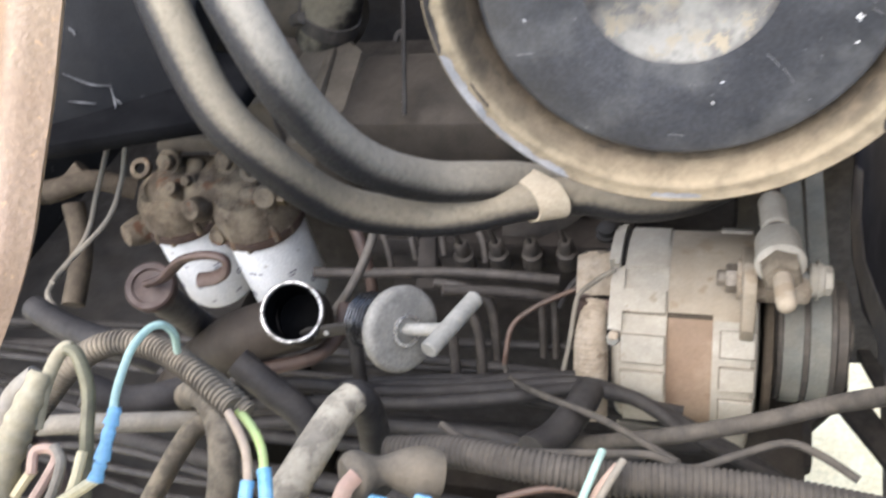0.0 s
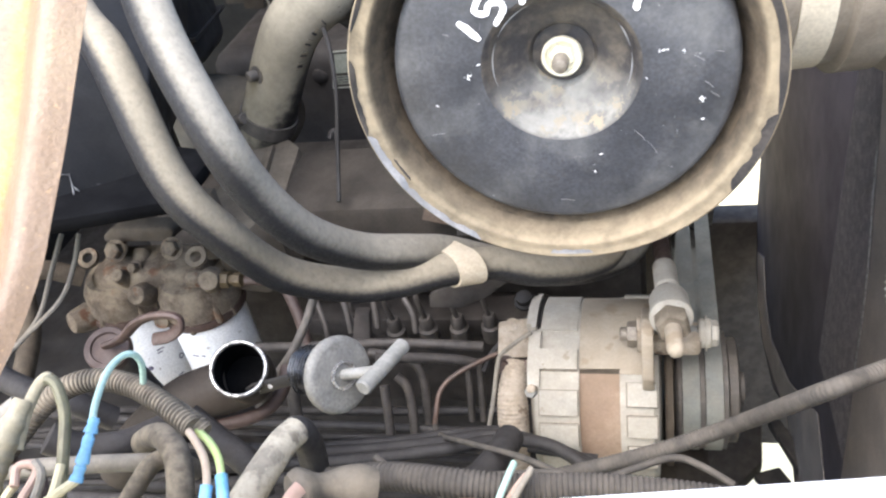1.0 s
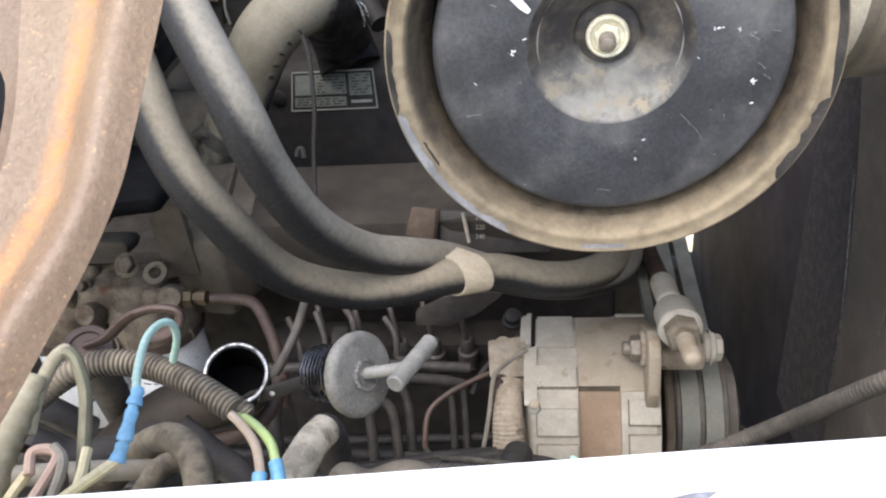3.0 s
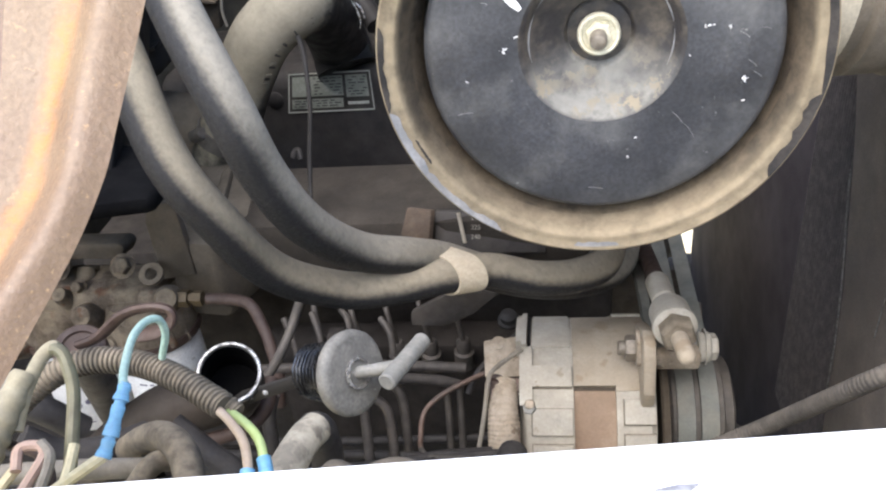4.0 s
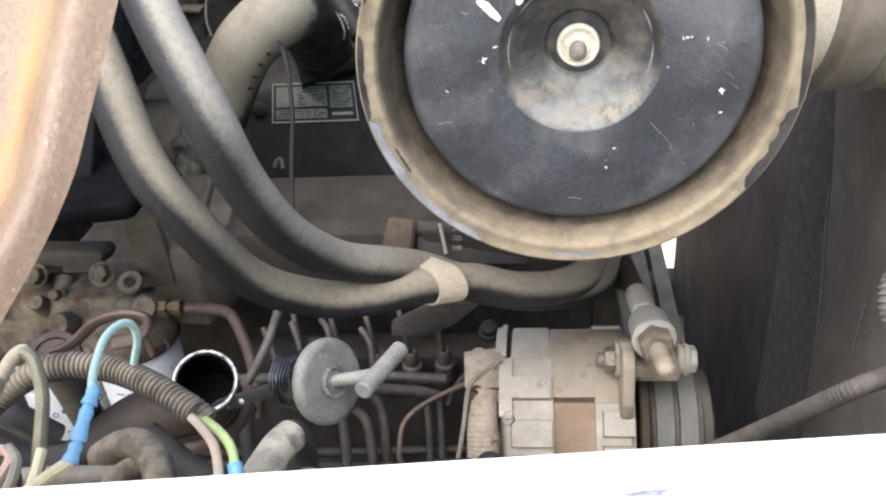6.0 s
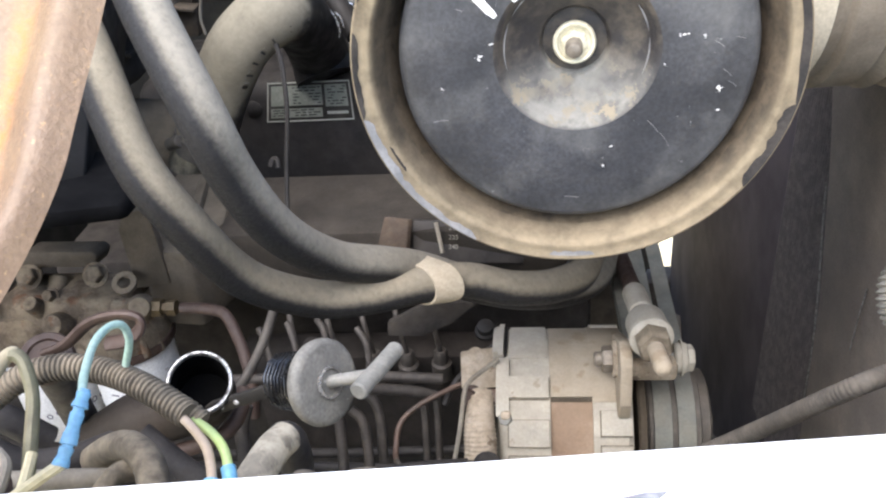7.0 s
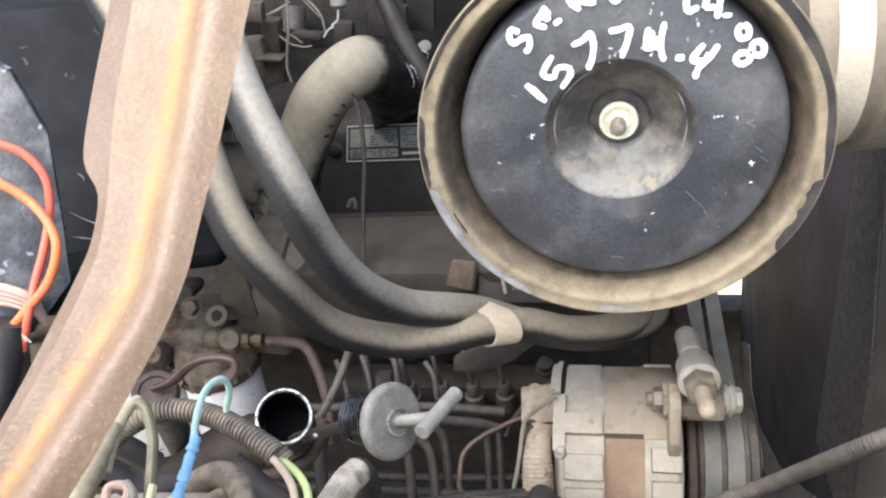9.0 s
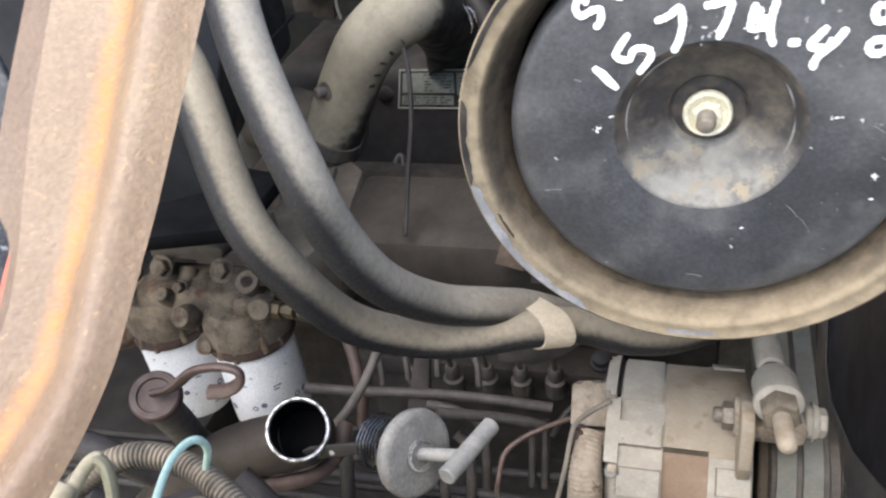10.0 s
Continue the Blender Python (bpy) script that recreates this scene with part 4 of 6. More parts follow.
solo("hanging_cable", sweep([(-0.3187, 0.7912, 1.5590), (-0.3125, 0.7784, 1.5351), (-0.3085, 0.7532, 1.4913), (-0.3106, 0.7253, 1.4452), (-0.3056, 0.6743, 1.3975)], 0.0028, 8, 8), BOXBLACK, "thin black cable hanging past the rocker cover", "cable")

# ---- alternator ----
CREASE = surface("crease_tone", (0.14, 0.12, 0.095), (0.22, 0.19, 0.15), 0.9, scale=80, bump=0.3, spec=0.1)
alt = thing("alternator", (-0.02, 0.56, 1.1), "dusty aluminium alternator with rusty stator and belt pulley", "alternator")
CY, CZ, RA = 0.56, 1.222, 0.096
AX = (-0.082, CY, CZ)
rear = part("rear_housing", turn([(0, 0), (0.055, 0), (0.085, 0.003), (RA - 0.003, 0.008), (RA - 0.001, 0.012), (RA - 0.001, 0.0515), (0, 0.0515)], AX, (1, 0, 0), 72), ALU, alt)
part("stator", turn([(0, 0.0515), (RA - 0.005, 0.0515), (RA - 0.005, 0.0905), (0, 0.0905)], AX, (1, 0, 0), 72), STATOR, alt, "rusty laminated stator ring")
part("stator_cover", arc_patch(-0.0303, 0.0083, -110, 33, RA - 0.005, RA - 0.0005, CY, CZ, 24), TANALU, alt, "beige upper band over the stator")
front = part("front_housing", turn([(0, 0.0905), (RA - 0.001, 0.0905), (RA - 0.001, 0.122), (RA - 0.006, 0.127), (0.05, 0.131), (0, 0.131)], AX, (1, 0, 0), 72), ALU, alt)
for i, (x1, x2, a1, a2, h) in enumerate(((-0.069, -0.032, 22, 34, 0.005), (-0.069, -0.032, 46, 60, 0.005), (-0.069, -0.032, 66, 80, 0.0045), (-0.069, -0.030, 88, 104, 0.004), (0.0155, 0.043, 41, 54, 0.005), (0.0155, 0.043, 60, 72, 0.005), (0.0155, 0.043, 80, 96, 0.004), (-0.081, -0.069, 10, 44, 0.0045), (-0.069, -0.033, -42, 8, 0.002), (0.012, 0.04, -46, -30, 0.004))):
    if a1 > 15 and x1 > -0.08:
        # A slightly larger, darker skin outlines the rib.
        part("rib_crease", arc_patch(x1 - 0.0011, x2 + 0.0006, a1 - 0.4, a2 + 1.0, RA - 0.004, RA - 0.0002, CY, CZ), CREASE, rear if x2 < 0 else front, "darker line in the crease round a rib")
    part("cooling_rib", arc_patch(x1, x2, a1, a2, RA - 0.004, RA - 0.001 + h, CY, CZ), ALU, rear if x2 < 0 else front)
part("housing_cover", arc_patch(0.0083, 0.0405, -110, 36, RA - 0.004, RA + 0.0004, CY, CZ, 24), TANALU, front, "beige stained upper half")
# The cover edge's shadow, drawn as a thin brown strip.
part("cover_edge_shadow", arc_patch(-0.0300, 0.0080, 32.5, 35.5, RA - 0.007, RA - 0.0044, CY, CZ), GRIME, alt, "shadow line under the cover edge, drawn as a brown strip")
# The slot's inner shade is drawn as a raised black strip.
part("air_slot", arc_patch(-0.0738, -0.0705, -34, 6, RA - 0.006, RA + 0.0012, CY, CZ), BOXBLACK, rear, "air slot, its inner shade drawn as a black strip")
part("rear_plate", arc_patch(-0.085, -0.077, -44, 4, RA - 0.02, RA + 0.002, CY, CZ), ALU, rear)
part("clip", arc_patch(-0.0795, -0.0745, -36, 8, RA - 0.004, RA + 0.0045, CY, CZ), ALU, rear, "pale upright clip")
part("rear_lug", block((-0.0700, 0.4623, 1.3202), (0.009, 0.008, 0.022), (40, 0, 0), 0.003), DIRTALU, rear)
part("rear_bolt", hexbolt((-0.0699, 0.4590, 1.3206), (-0.2, -0.75, 0.62), 0.006, 0.006, False), STEEL, rear)
part("lower_leg", block((-0.02, 0.54, 1.115), (0.13, 0.07, 0.05), (12, 0, 0), 0.01), ALU, alt)
# terminal block
term = part("terminal_block", slab([(-0.1183, 0.5704, 1.3064), (-0.0833, 0.5757, 1.3076), (-0.0806, 0.5338, 1.2908), (-0.1155, 0.5303, 1.2925)], (0.0, 0.035, -0.03), 0.002), DIRTALU, alt)
for p in ((-0.1029, 0.5665, 1.3044), (-0.1063, 0.5504, 1.2983)):
    part("screw", hexbolt(p, (0, -0.55, 0.83), 0.0062, 0.003), DIRTALU, term)
part("terminal_stud", join(turn([(0, 0), (0.0115, 0), (0.0115, 0.004), (0.0085, 0.005), (0.0085, 0.012), (0.005, 0.013), (0, 0.013)], (-0.094, 0.606, 1.303), (0, -0.3, 0.95), 16)), BOXBLACK, term, "black terminal stud")
part("terminal_nut", hexbolt((-0.1036, 0.5158, 1.2953), (-0.3, -0.7, 0.5), 0.0085, 0.010), RUSTRED, term)
part("terminal_strip", block((-0.0854, 0.5171, 1.2934), (0.011, 0.014, 0.018), (40, 0, 0), 0.002), COPPER, term, "copper terminal strip")
part("terminal_boot", sweep([(-0.0939, 0.5183, 1.2973), (-0.0965, 0.4942, 1.2874), (-0.0957, 0.4753, 1.2662), (-0.0957, 0.4478, 1.2215)], lambda s: 0.0115 + 0.004 * min(1, s * 2.5), 16, 8, ribs=(0.004, 0.0007)), DIRTALU, term, "ribbed tan rubber boot")
part("terminal_wire", sweep([(-0.0782, 0.5366, 1.3237), (-0.0923, 0.5304, 1.3165), (-0.1062, 0.5152, 1.3141), (-0.1102, 0.5055, 1.3087), (-0.1141, 0.4848, 1.2856), (-0.1211, 0.4649, 1.2548)], 0.0022, 8, 6), GREYWIRE, term)
# mounting ear and pin
part("ear", slab([(0.030, 0.560, 1.336), (0.030, 0.512, 1.364), (0.030, 0.498, 1.364), (0.030, 0.487, 1.354), (0.030, 0.480, 1.316), (0.030, 0.487, 1.295), (0.030, 0.51, 1.282), (0.030, 0.56, 1.295)], (0.011, 0, 0), 0.002), TANALU, front, "beige cast mounting ear")
part("pin_washer", turn([(0, 0), (0.0170, 0), (0.0170, 0.0030), (0.0160, 0.0038), (0, 0.0038)], (0.0298, 0.519, 1.338), (-1, 0, 0), 32), DIRTALU, alt)
part("pin_bolt", join(turn([(0, 0.003), (0.0118, 0.003), (0.0125, 0.0045), (0.0125, 0.0115), (0.0112, 0.0130), (0, 0.0130)], (0.0298, 0.519, 1.338), (-1, 0, 0), 6), turn([(0, 0.012), (0.0068, 0.012), (0.0068, 0.0185), (0.0056, 0.0200), (0, 0.0200)], (0.0298, 0.519, 1.338), (-1, 0, 0), 20)), STUDBROWN, alt, "dusty pin bolt with a stud end")
part("pin", rod((0.03, 0.522, 1.336), (0.094, 0.526, 1.333), 0.0075, 16), STEEL, alt)
part("pin_nut", join(hexbolt((0.088, 0.526, 1.333), (1, 0, 0), 0.0125, 0.012), rod((0.082, 0.526, 1.333), (0.094, 0.526, 1.333), 0.014, 24)), ALU, alt)
part("pulley", turn([(0, 0.140), (0.02, 0.140), (0.045, 0.142), (0.058, 0.143), (0.061, 0.146), (0.061, 0.149), (0.052, 0.154), (0.052, 0.162), (0.061, 0.167), (0.061, 0.171), (0.052, 0.176), (0.052, 0.184), (0.061, 0.189), (0.061, 0.193), (0.054, 0.195), (0.054, 0.203), (0.05, 0.205), (0.018, 0.205), (0.018, 0.212), (0, 0.212)], AX, (1, 0, 0), 72), DARKSTEEL, alt)
part("cooling_fan", turn([(0, 0.133), (0.078, 0.133), (0.080, 0.135), (0.080, 0.1405), (0.076, 0.1415), (0, 0.142)], AX, (1, 0, 0), 64), GRIME, alt, "brown dusty cooling fan")
for x in (0.076, 0.098):
    solo("drive_belt", hull_belt((CY, CZ), 0.0625, (0.98, 1.215), 0.085, x, 0.0165), BELT, "worn grey-green rubber drive belt", "belt", "drive belts")
fanp = thing("crank_pulley", (0.09, 0.98, 1.12), "dark steel double-groove engine pulley", "pulley")
part("wheel", turn([(0, -0.03), (0.07, -0.03), (0.087, -0.026), (0.087, -0.022), (0.075, -0.017), (0.075, -0.01), (0.087, -0.005), (0.087, 0), (0.075, 0.005), (0.075, 0.012), (0.087, 0.017), (0.087, 0.021), (0.07, 0.024), (0.07, 0.034), (0.06, 0.036), (0.02, 0.036), (0, 0.036)], (0.09, 0.98, 1.215), (1, 0, 0), 64), DARKSTEEL, fanp)
part("hub", rod((-0.2, 0.98, 1.215), (0.07, 0.98, 1.215), 0.035, 32), DARKCAST, fanp)

# adjuster rod
GRIMENUT = surface("grimy_dusty_nut", (0.10, 0.083, 0.063), (0.19, 0.162, 0.125), 0.8, scale=70, dust=0.4, top=0.5, bump=0.5, dustcol=(0.27, 0.232, 0.175), spec=0.2)
adj = thing("adjuster_rod", (0.06, 0.6, 1.3), "dusty threaded belt adjuster rod with a large collar and nut", "rod")
TIP, FAR = Vector((0.0595, 0.4436, 1.3865)), Vector((0.0478, 0.6900, 1.3440))
AD = (FAR - TIP).normalized()
part("rod", rod(TIP + AD * 0.05, FAR, 0.0085, 16), RUSTRED, adj, "rusty steel rod")
part("sleeve", rod(TIP + AD * 0.105, TIP + AD * 0.15, 0.0115, 20), ALU, adj)
part("collar", turn([(0, 0.054), (0.0165, 0.054), (0.0192, 0.056), (0.0194, 0.061), (0.0180, 0.0625), (0.0180, 0.086), (0.0168, 0.090), (0.0125, 0.091), (0, 0.091)], TIP, AD, 32), ALU, adj, "thick dusty collar")
part("nut", turn([(0, 0.038), (0.0135, 0.036), (0.0158, 0.039), (0.0158, 0.0545), (0.012, 0.055), (0, 0.055)], TIP, AD, 6), GRIMENUT, adj)
part("stud_end", turn([(0, 0), (0.0042, 0.0006), (0.0066, 0.003), (0.0075, 0.007), (0.0075, 0.045), (0, 0.045)], TIP, AD, 20), TANALU, adj)
part("yoke", block((0.06, 0.522, 1.33), (0.048, 0.03, 0.02), (0, 0, 0), 0.005), DIRTALU, adj)

# ---- rusty strut ----
strut = thing("rusty_strut", (-0.3, 0.15, 1.5), "rust-brown pressed steel strut with a bent lower end", "strut")
L9 = [(-0.2296, 0.2441, 1.8533), (-0.2358, 0.2193, 1.8202), (-0.2426, 0.1913, 1.7838), (-0.2446, 0.1758, 1.7626), (-0.2363, 0.1660, 1.7509), (-0.2374, 0.1532, 1.7358), (-0.2414, 0.1425, 1.7255), (-0.2498, 0.1282, 1.7108), (-0.2613, 0.1105, 1.6917), (-0.2744, 0.0909, 1.6719), (-0.2928, 0.0646, 1.6470)]
I9 = [(-0.2167, 0.2386, 1.8531), (-0.2221, 0.2144, 1.8205), (-0.2276, 0.1870, 1.7847), (-0.2292, 0.1718, 1.7639), (-0.2293, 0.1626, 1.7524), (-0.2306, 0.1499, 1.7376), (-0.2336, 0.1395, 1.7273), (-0.2412, 0.1255, 1.7128), (-0.2528, 0.1080, 1.6940), (-0.2662, 0.0885, 1.6746), (-0.2844, 0.0625, 1.6502)]
G9 = [(-0.1930, 0.2437, 1.8501), (-0.1991, 0.2193, 1.8176), (-0.2061, 0.1891, 1.7777), (-0.2096, 0.1754, 1.7601), (-0.2123, 0.1657, 1.7489), (-0.2151, 0.1528, 1.7343), (-0.2164, 0.1420, 1.7228), (-0.2253, 0.1278, 1.7083), (-0.2394, 0.1098, 1.6898), (-0.2546, 0.0900, 1.6705), (-0.2719, 0.0653, 1.6479)]
K9 = [(-0.1797, 0.2362, 1.8502), (-0.1855, 0.2123, 1.8184), (-0.1921, 0.1840, 1.7815), (-0.1956, 0.1700, 1.7635), (-0.1980, 0.1606, 1.7525), (-0.2003, 0.1479, 1.7382), (-0.2021, 0.1373, 1.7271), (-0.2088, 0.1237, 1.7128), (-0.2234, 0.1060, 1.6950), (-0.2380, 0.0866, 1.6762), (-0.2565, 0.0616, 1.6535)]
E9 = [(-0.1651, 0.2440, 1.8476), (-0.1709, 0.2199, 1.8154), (-0.1795, 0.1909, 1.7782), (-0.1835, 0.1773, 1.7609), (-0.1863, 0.1677, 1.7498), (-0.1897, 0.1547, 1.7354), (-0.1924, 0.1435, 1.7236), (-0.2003, 0.1281, 1.7069), (-0.2130, 0.1099, 1.6875), (-0.2262, 0.0906, 1.6683), (-0.2426, 0.0674, 1.6478)]
F9 = [Vector(p) + Vector((-0.006, 0.008, -0.003)) for p in E9]
B9 = [(Vector(a) + Vector(b)) / 2 + Vector((0, 0.012, -0.004)) for a, b in zip(G9, L9)]
streak_planes = []
for g1, g2, i in ((G9[0], G9[5], 2), (G9[6], G9[9], 8)):
    d = (Vector(g2) - Vector(g1)).normalized()
    w = Vector(E9[i]) - Vector(L9[i])
    streak_planes.append((Vector(g1), (w - d * w.dot(d)).normalized()))
RUST = surface("rusty_steel", (0.155, 0.098, 0.058), (0.205, 0.142, 0.084), 0.42, 0.0, scale=11, mix=(0.34, 0.66), bump=0.5, grain=0.28, fine=520, spots=((0.26, 0.165, 0.085), 330, 0.63), streak=(streak_planes, 0.0066, (0.33, 0.145, 0.035)), spec=0.5)
RUSTDARK = surface("brown_rust", (0.115, 0.074, 0.046), (0.165, 0.115, 0.078), 0.5, scale=16, mix=(0.3, 0.7), bump=0.5, grain=0.3, fine=520)
part("flange", loft([[a, i, i + Vector((0, 0.003, -0.001)), a + Vector((0, 0.003, -0.001))] for a, i in zip(smooth_path(L9, 4), smooth_path(I9, 4))]), RUSTDARK, strut, "darker brown side flange")
part("pressing", loft([smooth_path([i, g, k, e], 5) + [f, b] for a, i, g, k, e, f, b in zip(*[smooth_path(q, 4) for q in (L9, I9, G9, K9, E9, F9, B9)])]), RUST, strut)

# ---- fuel filters ----
PRINTVIOLET = surface("faded_violet_print", (0.07, 0.065, 0.11), (0.20, 0.195, 0.25), 0.6, scale=220, bump=0)
filt = thing("fuel_filter", (-0.55, 0.64, 1.1), "twin white spin-on fuel filters under a dusty cast head", "fuel filter")
CR, CL = Vector((-0.506, 0.640, 0)), Vector((-0.622, 0.655, 0))
for c, zt in ((CR, 1.272), (CL, 1.262)):
    can = part("filter_can", turn([(0, zt - 0.132), (0.026, zt - 0.132), (0.041, zt - 0.127), (0.0475, zt - 0.116), (0.0475, zt - 0.006), (0.0455, zt), (0, zt)], c, (0, 0, 1), 56), WHITE, filt, "white painted filter canister")
    part("seal", turn([(0.042, zt - 0.001), (0.0525, zt - 0.001), (0.0535, zt + 0.003), (0.0525, zt + 0.009), (0.045, zt + 0.009)], c, (0, 0, 1), 48), RUSTRED, can, "rust-brown seal ring")
    for a, z, rr, hole in ((-62, 0.046, 0.0042, 0.0), (-22, 0.052, 0.0036, 0.0024), (-8, 0.056, 0.0036, 0.0), (44, 0.05, 0.004, 0.0026), (60, 0.047, 0.004, 0.0)):
        b = radians(a - 60)
        n = Vector((math.cos(b), math.sin(b), 0))
        part("print_mark", turn([(hole, 0), (hole, 0.0005), (rr, 0.0005), (rr, -0.0006)], c + n * 0.0475 + Vector((0, 0, zt - 0.132 + z)), n, 18), PRINTVIOLET, can, "small printed mark")
    for a, z, w in ((18, 0.080, 0.010), (16, 0.0755, 0.007), (-40, 0.088, 0.009), (-27, 0.088, 0.005), (30, 0.026, 0.008), (-12, 0.024, 0.006)):
        b = radians(a - 60)
        part("print_mark", block(c + Vector((math.cos(b) * 0.0475, math.sin(b) * 0.0475, zt - 0.132 + z)), (w, 0.0006, 0.0018), (0, 0, a + 30), 0), PRINTVIOLET, can, "row of print too small to read")
part("head_casting", join(turn([(0, 1.272), (0.049, 1.276), (0.0515, 1.284), (0.049, 1.305), (0.04, 1.322), (0, 1.328)], CR, (0, 0, 1), 40), turn([(0, 1.264), (0.049, 1.268), (0.0515, 1.276), (0.049, 1.3), (0.04, 1.316), (0, 1.322)], CL, (0, 0, 1), 40), block((-0.56, 0.655, 1.312), (0.16, 0.07, 0.05), (0, 0, 0), 0.014, 3)), HEADCAST, filt, "dusty cast filter head")
part("mount_flange", slab([(-0.622, 0.66, 1.368), (-0.606, 0.66, 1.379), (-0.528, 0.66, 1.378), (-0.522, 0.66, 1.371), (-0.531, 0.66, 1.357), (-0.624, 0.66, 1.357)], (0, 0.035, -0.006), 0.004), CASTTAN, filt, "pale dusty mounting flange")
for p in ((-0.6086, 0.6598, 1.3493), (-0.5198, 0.6422, 1.3593), (-0.5982, 0.6427, 1.3573)):
    part("mount_bolt", hexbolt(p, (0.1, -0.75, 0.6), 0.0105, 0.011), HEADCAST, filt)
for p in ((-0.4801, 0.6275, 1.3558), (-0.6461, 0.6486, 1.3409)):
    part("bleed_ring", join(turn([(0.007, 0), (0.013, 0), (0.013, 0.006), (0.007, 0.006)], p, (0.1, -0.55, 0.8), 24)), HEADCAST, filt)
part("bleed_screw", hexbolt((-0.5741, 0.6335, 1.3376), (0.0, -0.75, 0.6), 0.007, 0.01), HEADCAST, filt)
part("centre_post", rod((-0.5792, 0.6652, 1.3412), (-0.5769, 0.6406, 1.3229), 0.011, 16), HEADCAST, filt)
part("outlet", rod((-0.4891, 0.6096, 1.3381), (-0.4453, 0.6057, 1.3417), 0.010, 18), HEADCAST, filt)
part("union_nut", join(turn([(0, 0), (0.0098, 0), (0.0098, 0.012), (0.0065, 0.012), (0.0065, 0.017), (0.0085, 0.017), (0.0085, 0.027), (0, 0.027)], (-0.4454, 0.6051, 1.3407), (1, -0.02, 0.0), 6)), BRASS, filt, "brass union nut")

for p, r, h, axis in (((-0.669, 0.61, 1.273), 0.0155, 0.012, (-0.45, -0.8, 0.25)), ((-0.562, 0.607, 1.317), 0.013, 0.01, (0, -0.8, 0.6)), ((-0.539, 0.598, 1.285), 0.0105, 0.008, (0.1, -0.9, 0.3)), ((-0.589, 0.622, 1.332), 0.009, 0.012, (0, -0.6, 0.8)), ((-0.456, 0.6, 1.344), 0.0125, 0.01, (0.3, -0.75, 0.55))):
    part("boss", turn([(r * 1.25, -0.012), (r * 1.1, 0.0), (r, h * 0.6), (r * 0.86, h), (r * 0.45, h * 1.02), (0, h * 0.9)], p, axis, 20), HEADCAST, filt)
for a, zt in ((CR, 1.272), (CL, 1.262)):
    for k in range(5):
        b = radians(-145 + 31 * k + 9 * (k % 2))
        p = a + Vector((math.cos(b) * 0.0515, math.sin(b) * 0.0515, zt + 0.012))
        part("skirt_lug", rod(p - Vector((0, 0, 0.010 + 0.003 * (k % 3))), p + Vector((-math.cos(b) * 0.010, -math.sin(b) * 0.010, 0.028)), 0.0036 + 0.0014 * (k % 2), 10, 0.3), HEADCAST, filt)

# ---- dipstick ----
dip = thing("dipstick", (-0.37, 0.35, 1.3), "rust-red dipstick cap with a looped strap handle", "dipstick")
DC = Vector((-0.369, 0.329, 1.497))
part("tube", sweep([DC, DC + Vector((-0.012, 0.02, -0.045)), DC + Vector((-0.05, 0.09, -0.17)), DC + Vector((-0.06, 0.2, -0.3))], 0.0125, 16, 5), DARKSTEEL, dip)
part("cap", turn([(0, 0.0035), (0.0118, 0.0035), (0.0125, 0.0055), (0.0166, 0.0055), (0.0178, 0.004), (0.0178, -0.0035), (0.0165, -0.005), (0.0135, -0.005), (0.0135, -0.012), (0, -0.012)], DC, (0.25, -0.45, 0.85), 32), RUSTRED, dip)
part("loop", sweep([DC + Vector((0.003, -0.004, 0.008)), (-0.3494, 0.3254, 1.5120), (-0.3297, 0.3277, 1.5274), (-0.3097, 0.3282, 1.5334), (-0.2962, 0.3287, 1.5306), (-0.2964, 0.3264, 1.5224), (-0.3078, 0.3255, 1.5150), (-0.3207, 0.3246, 1.5127)], 0.0052, 10, 6, flat=0.6), RUSTRED, dip, "rusty strap loop")

# ---- oil filler ----
filler = thing("oil_filler", (-0.3, 0.42, 1.2), "dark oil filler tube with a bright worn open rim", "filler tube")
FC = Vector((-0.2765, 0.3445, 1.4625))
FN = Vector((0.28, -0.55, 0.79)).normalized()
TV, TF = sweep([FC - FN * 0.001, FC - FN * 0.025, FC - FN * 0.05 + Vector((-0.005, 0, -0.003)), (-0.3466, 0.3576, 1.4089), (-0.4068, 0.3568, 1.3617), (-0.4516, 0.3562, 1.3150)], 0.0226, 28, 6)
part("tube", (TV, TF[:-2]), BROWNBLACK, filler, "dark brown filler tube")
# Shallow closed bore; its depth is only painted dark.
part("bore", turn([(0.0202, 0.0), (0.0196, -0.03), (0.019, -0.05), (0.0, -0.05)], FC, FN, 40), PITCH, filler, "open bore, its inner shade painted near-black")
part("lip", turn([(0.0200, -0.004), (0.0200, 0.0006), (0.0208, 0.0014), (0.0220, 0.0013), (0.0229, 0.0), (0.0229, -0.004), (0.0224, -0.0045)], FC, FN, 48), LIP, filler, "bright worn metal lip")
cap = thing("filler_cap", (-0.18, 0.32, 1.45), "grey disc filler cap with a bar handle and spring", "cap")
CC, CN = Vector((-0.1768, 0.3168, 1.4862)), Vector((0.85, -0.42, 0.32)).normalized()
part("disc", turn([(0, -0.0085), (0.0255, -0.0085), (0.0275, -0.0065), (0.0284, -0.003), (0.0280, -0.0005), (0.0262, 0.0014), (0.0232, 0.0022), (0.012, 0.0019), (0, 0.0024)], CC, CN, 56), CAPSTEEL, cap, "grey pressed disc")
part("washer", turn([(0, 0.0022), (0.0102, 0.0022), (0.0102, 0.0034), (0.0098, 0.0046), (0.0086, 0.0046), (0.0080, 0.0034), (0, 0.0034)], CC, CN, 32), CAPSTEEL, cap, "bright worn washer")
part("washer_edge", turn([(0.0092, 0.0040), (0.0105, 0.0030), (0.0104, 0.0048), (0.0090, 0.0050)], CC, CN, 32), BRIGHT, cap, "bright worn washer edge")
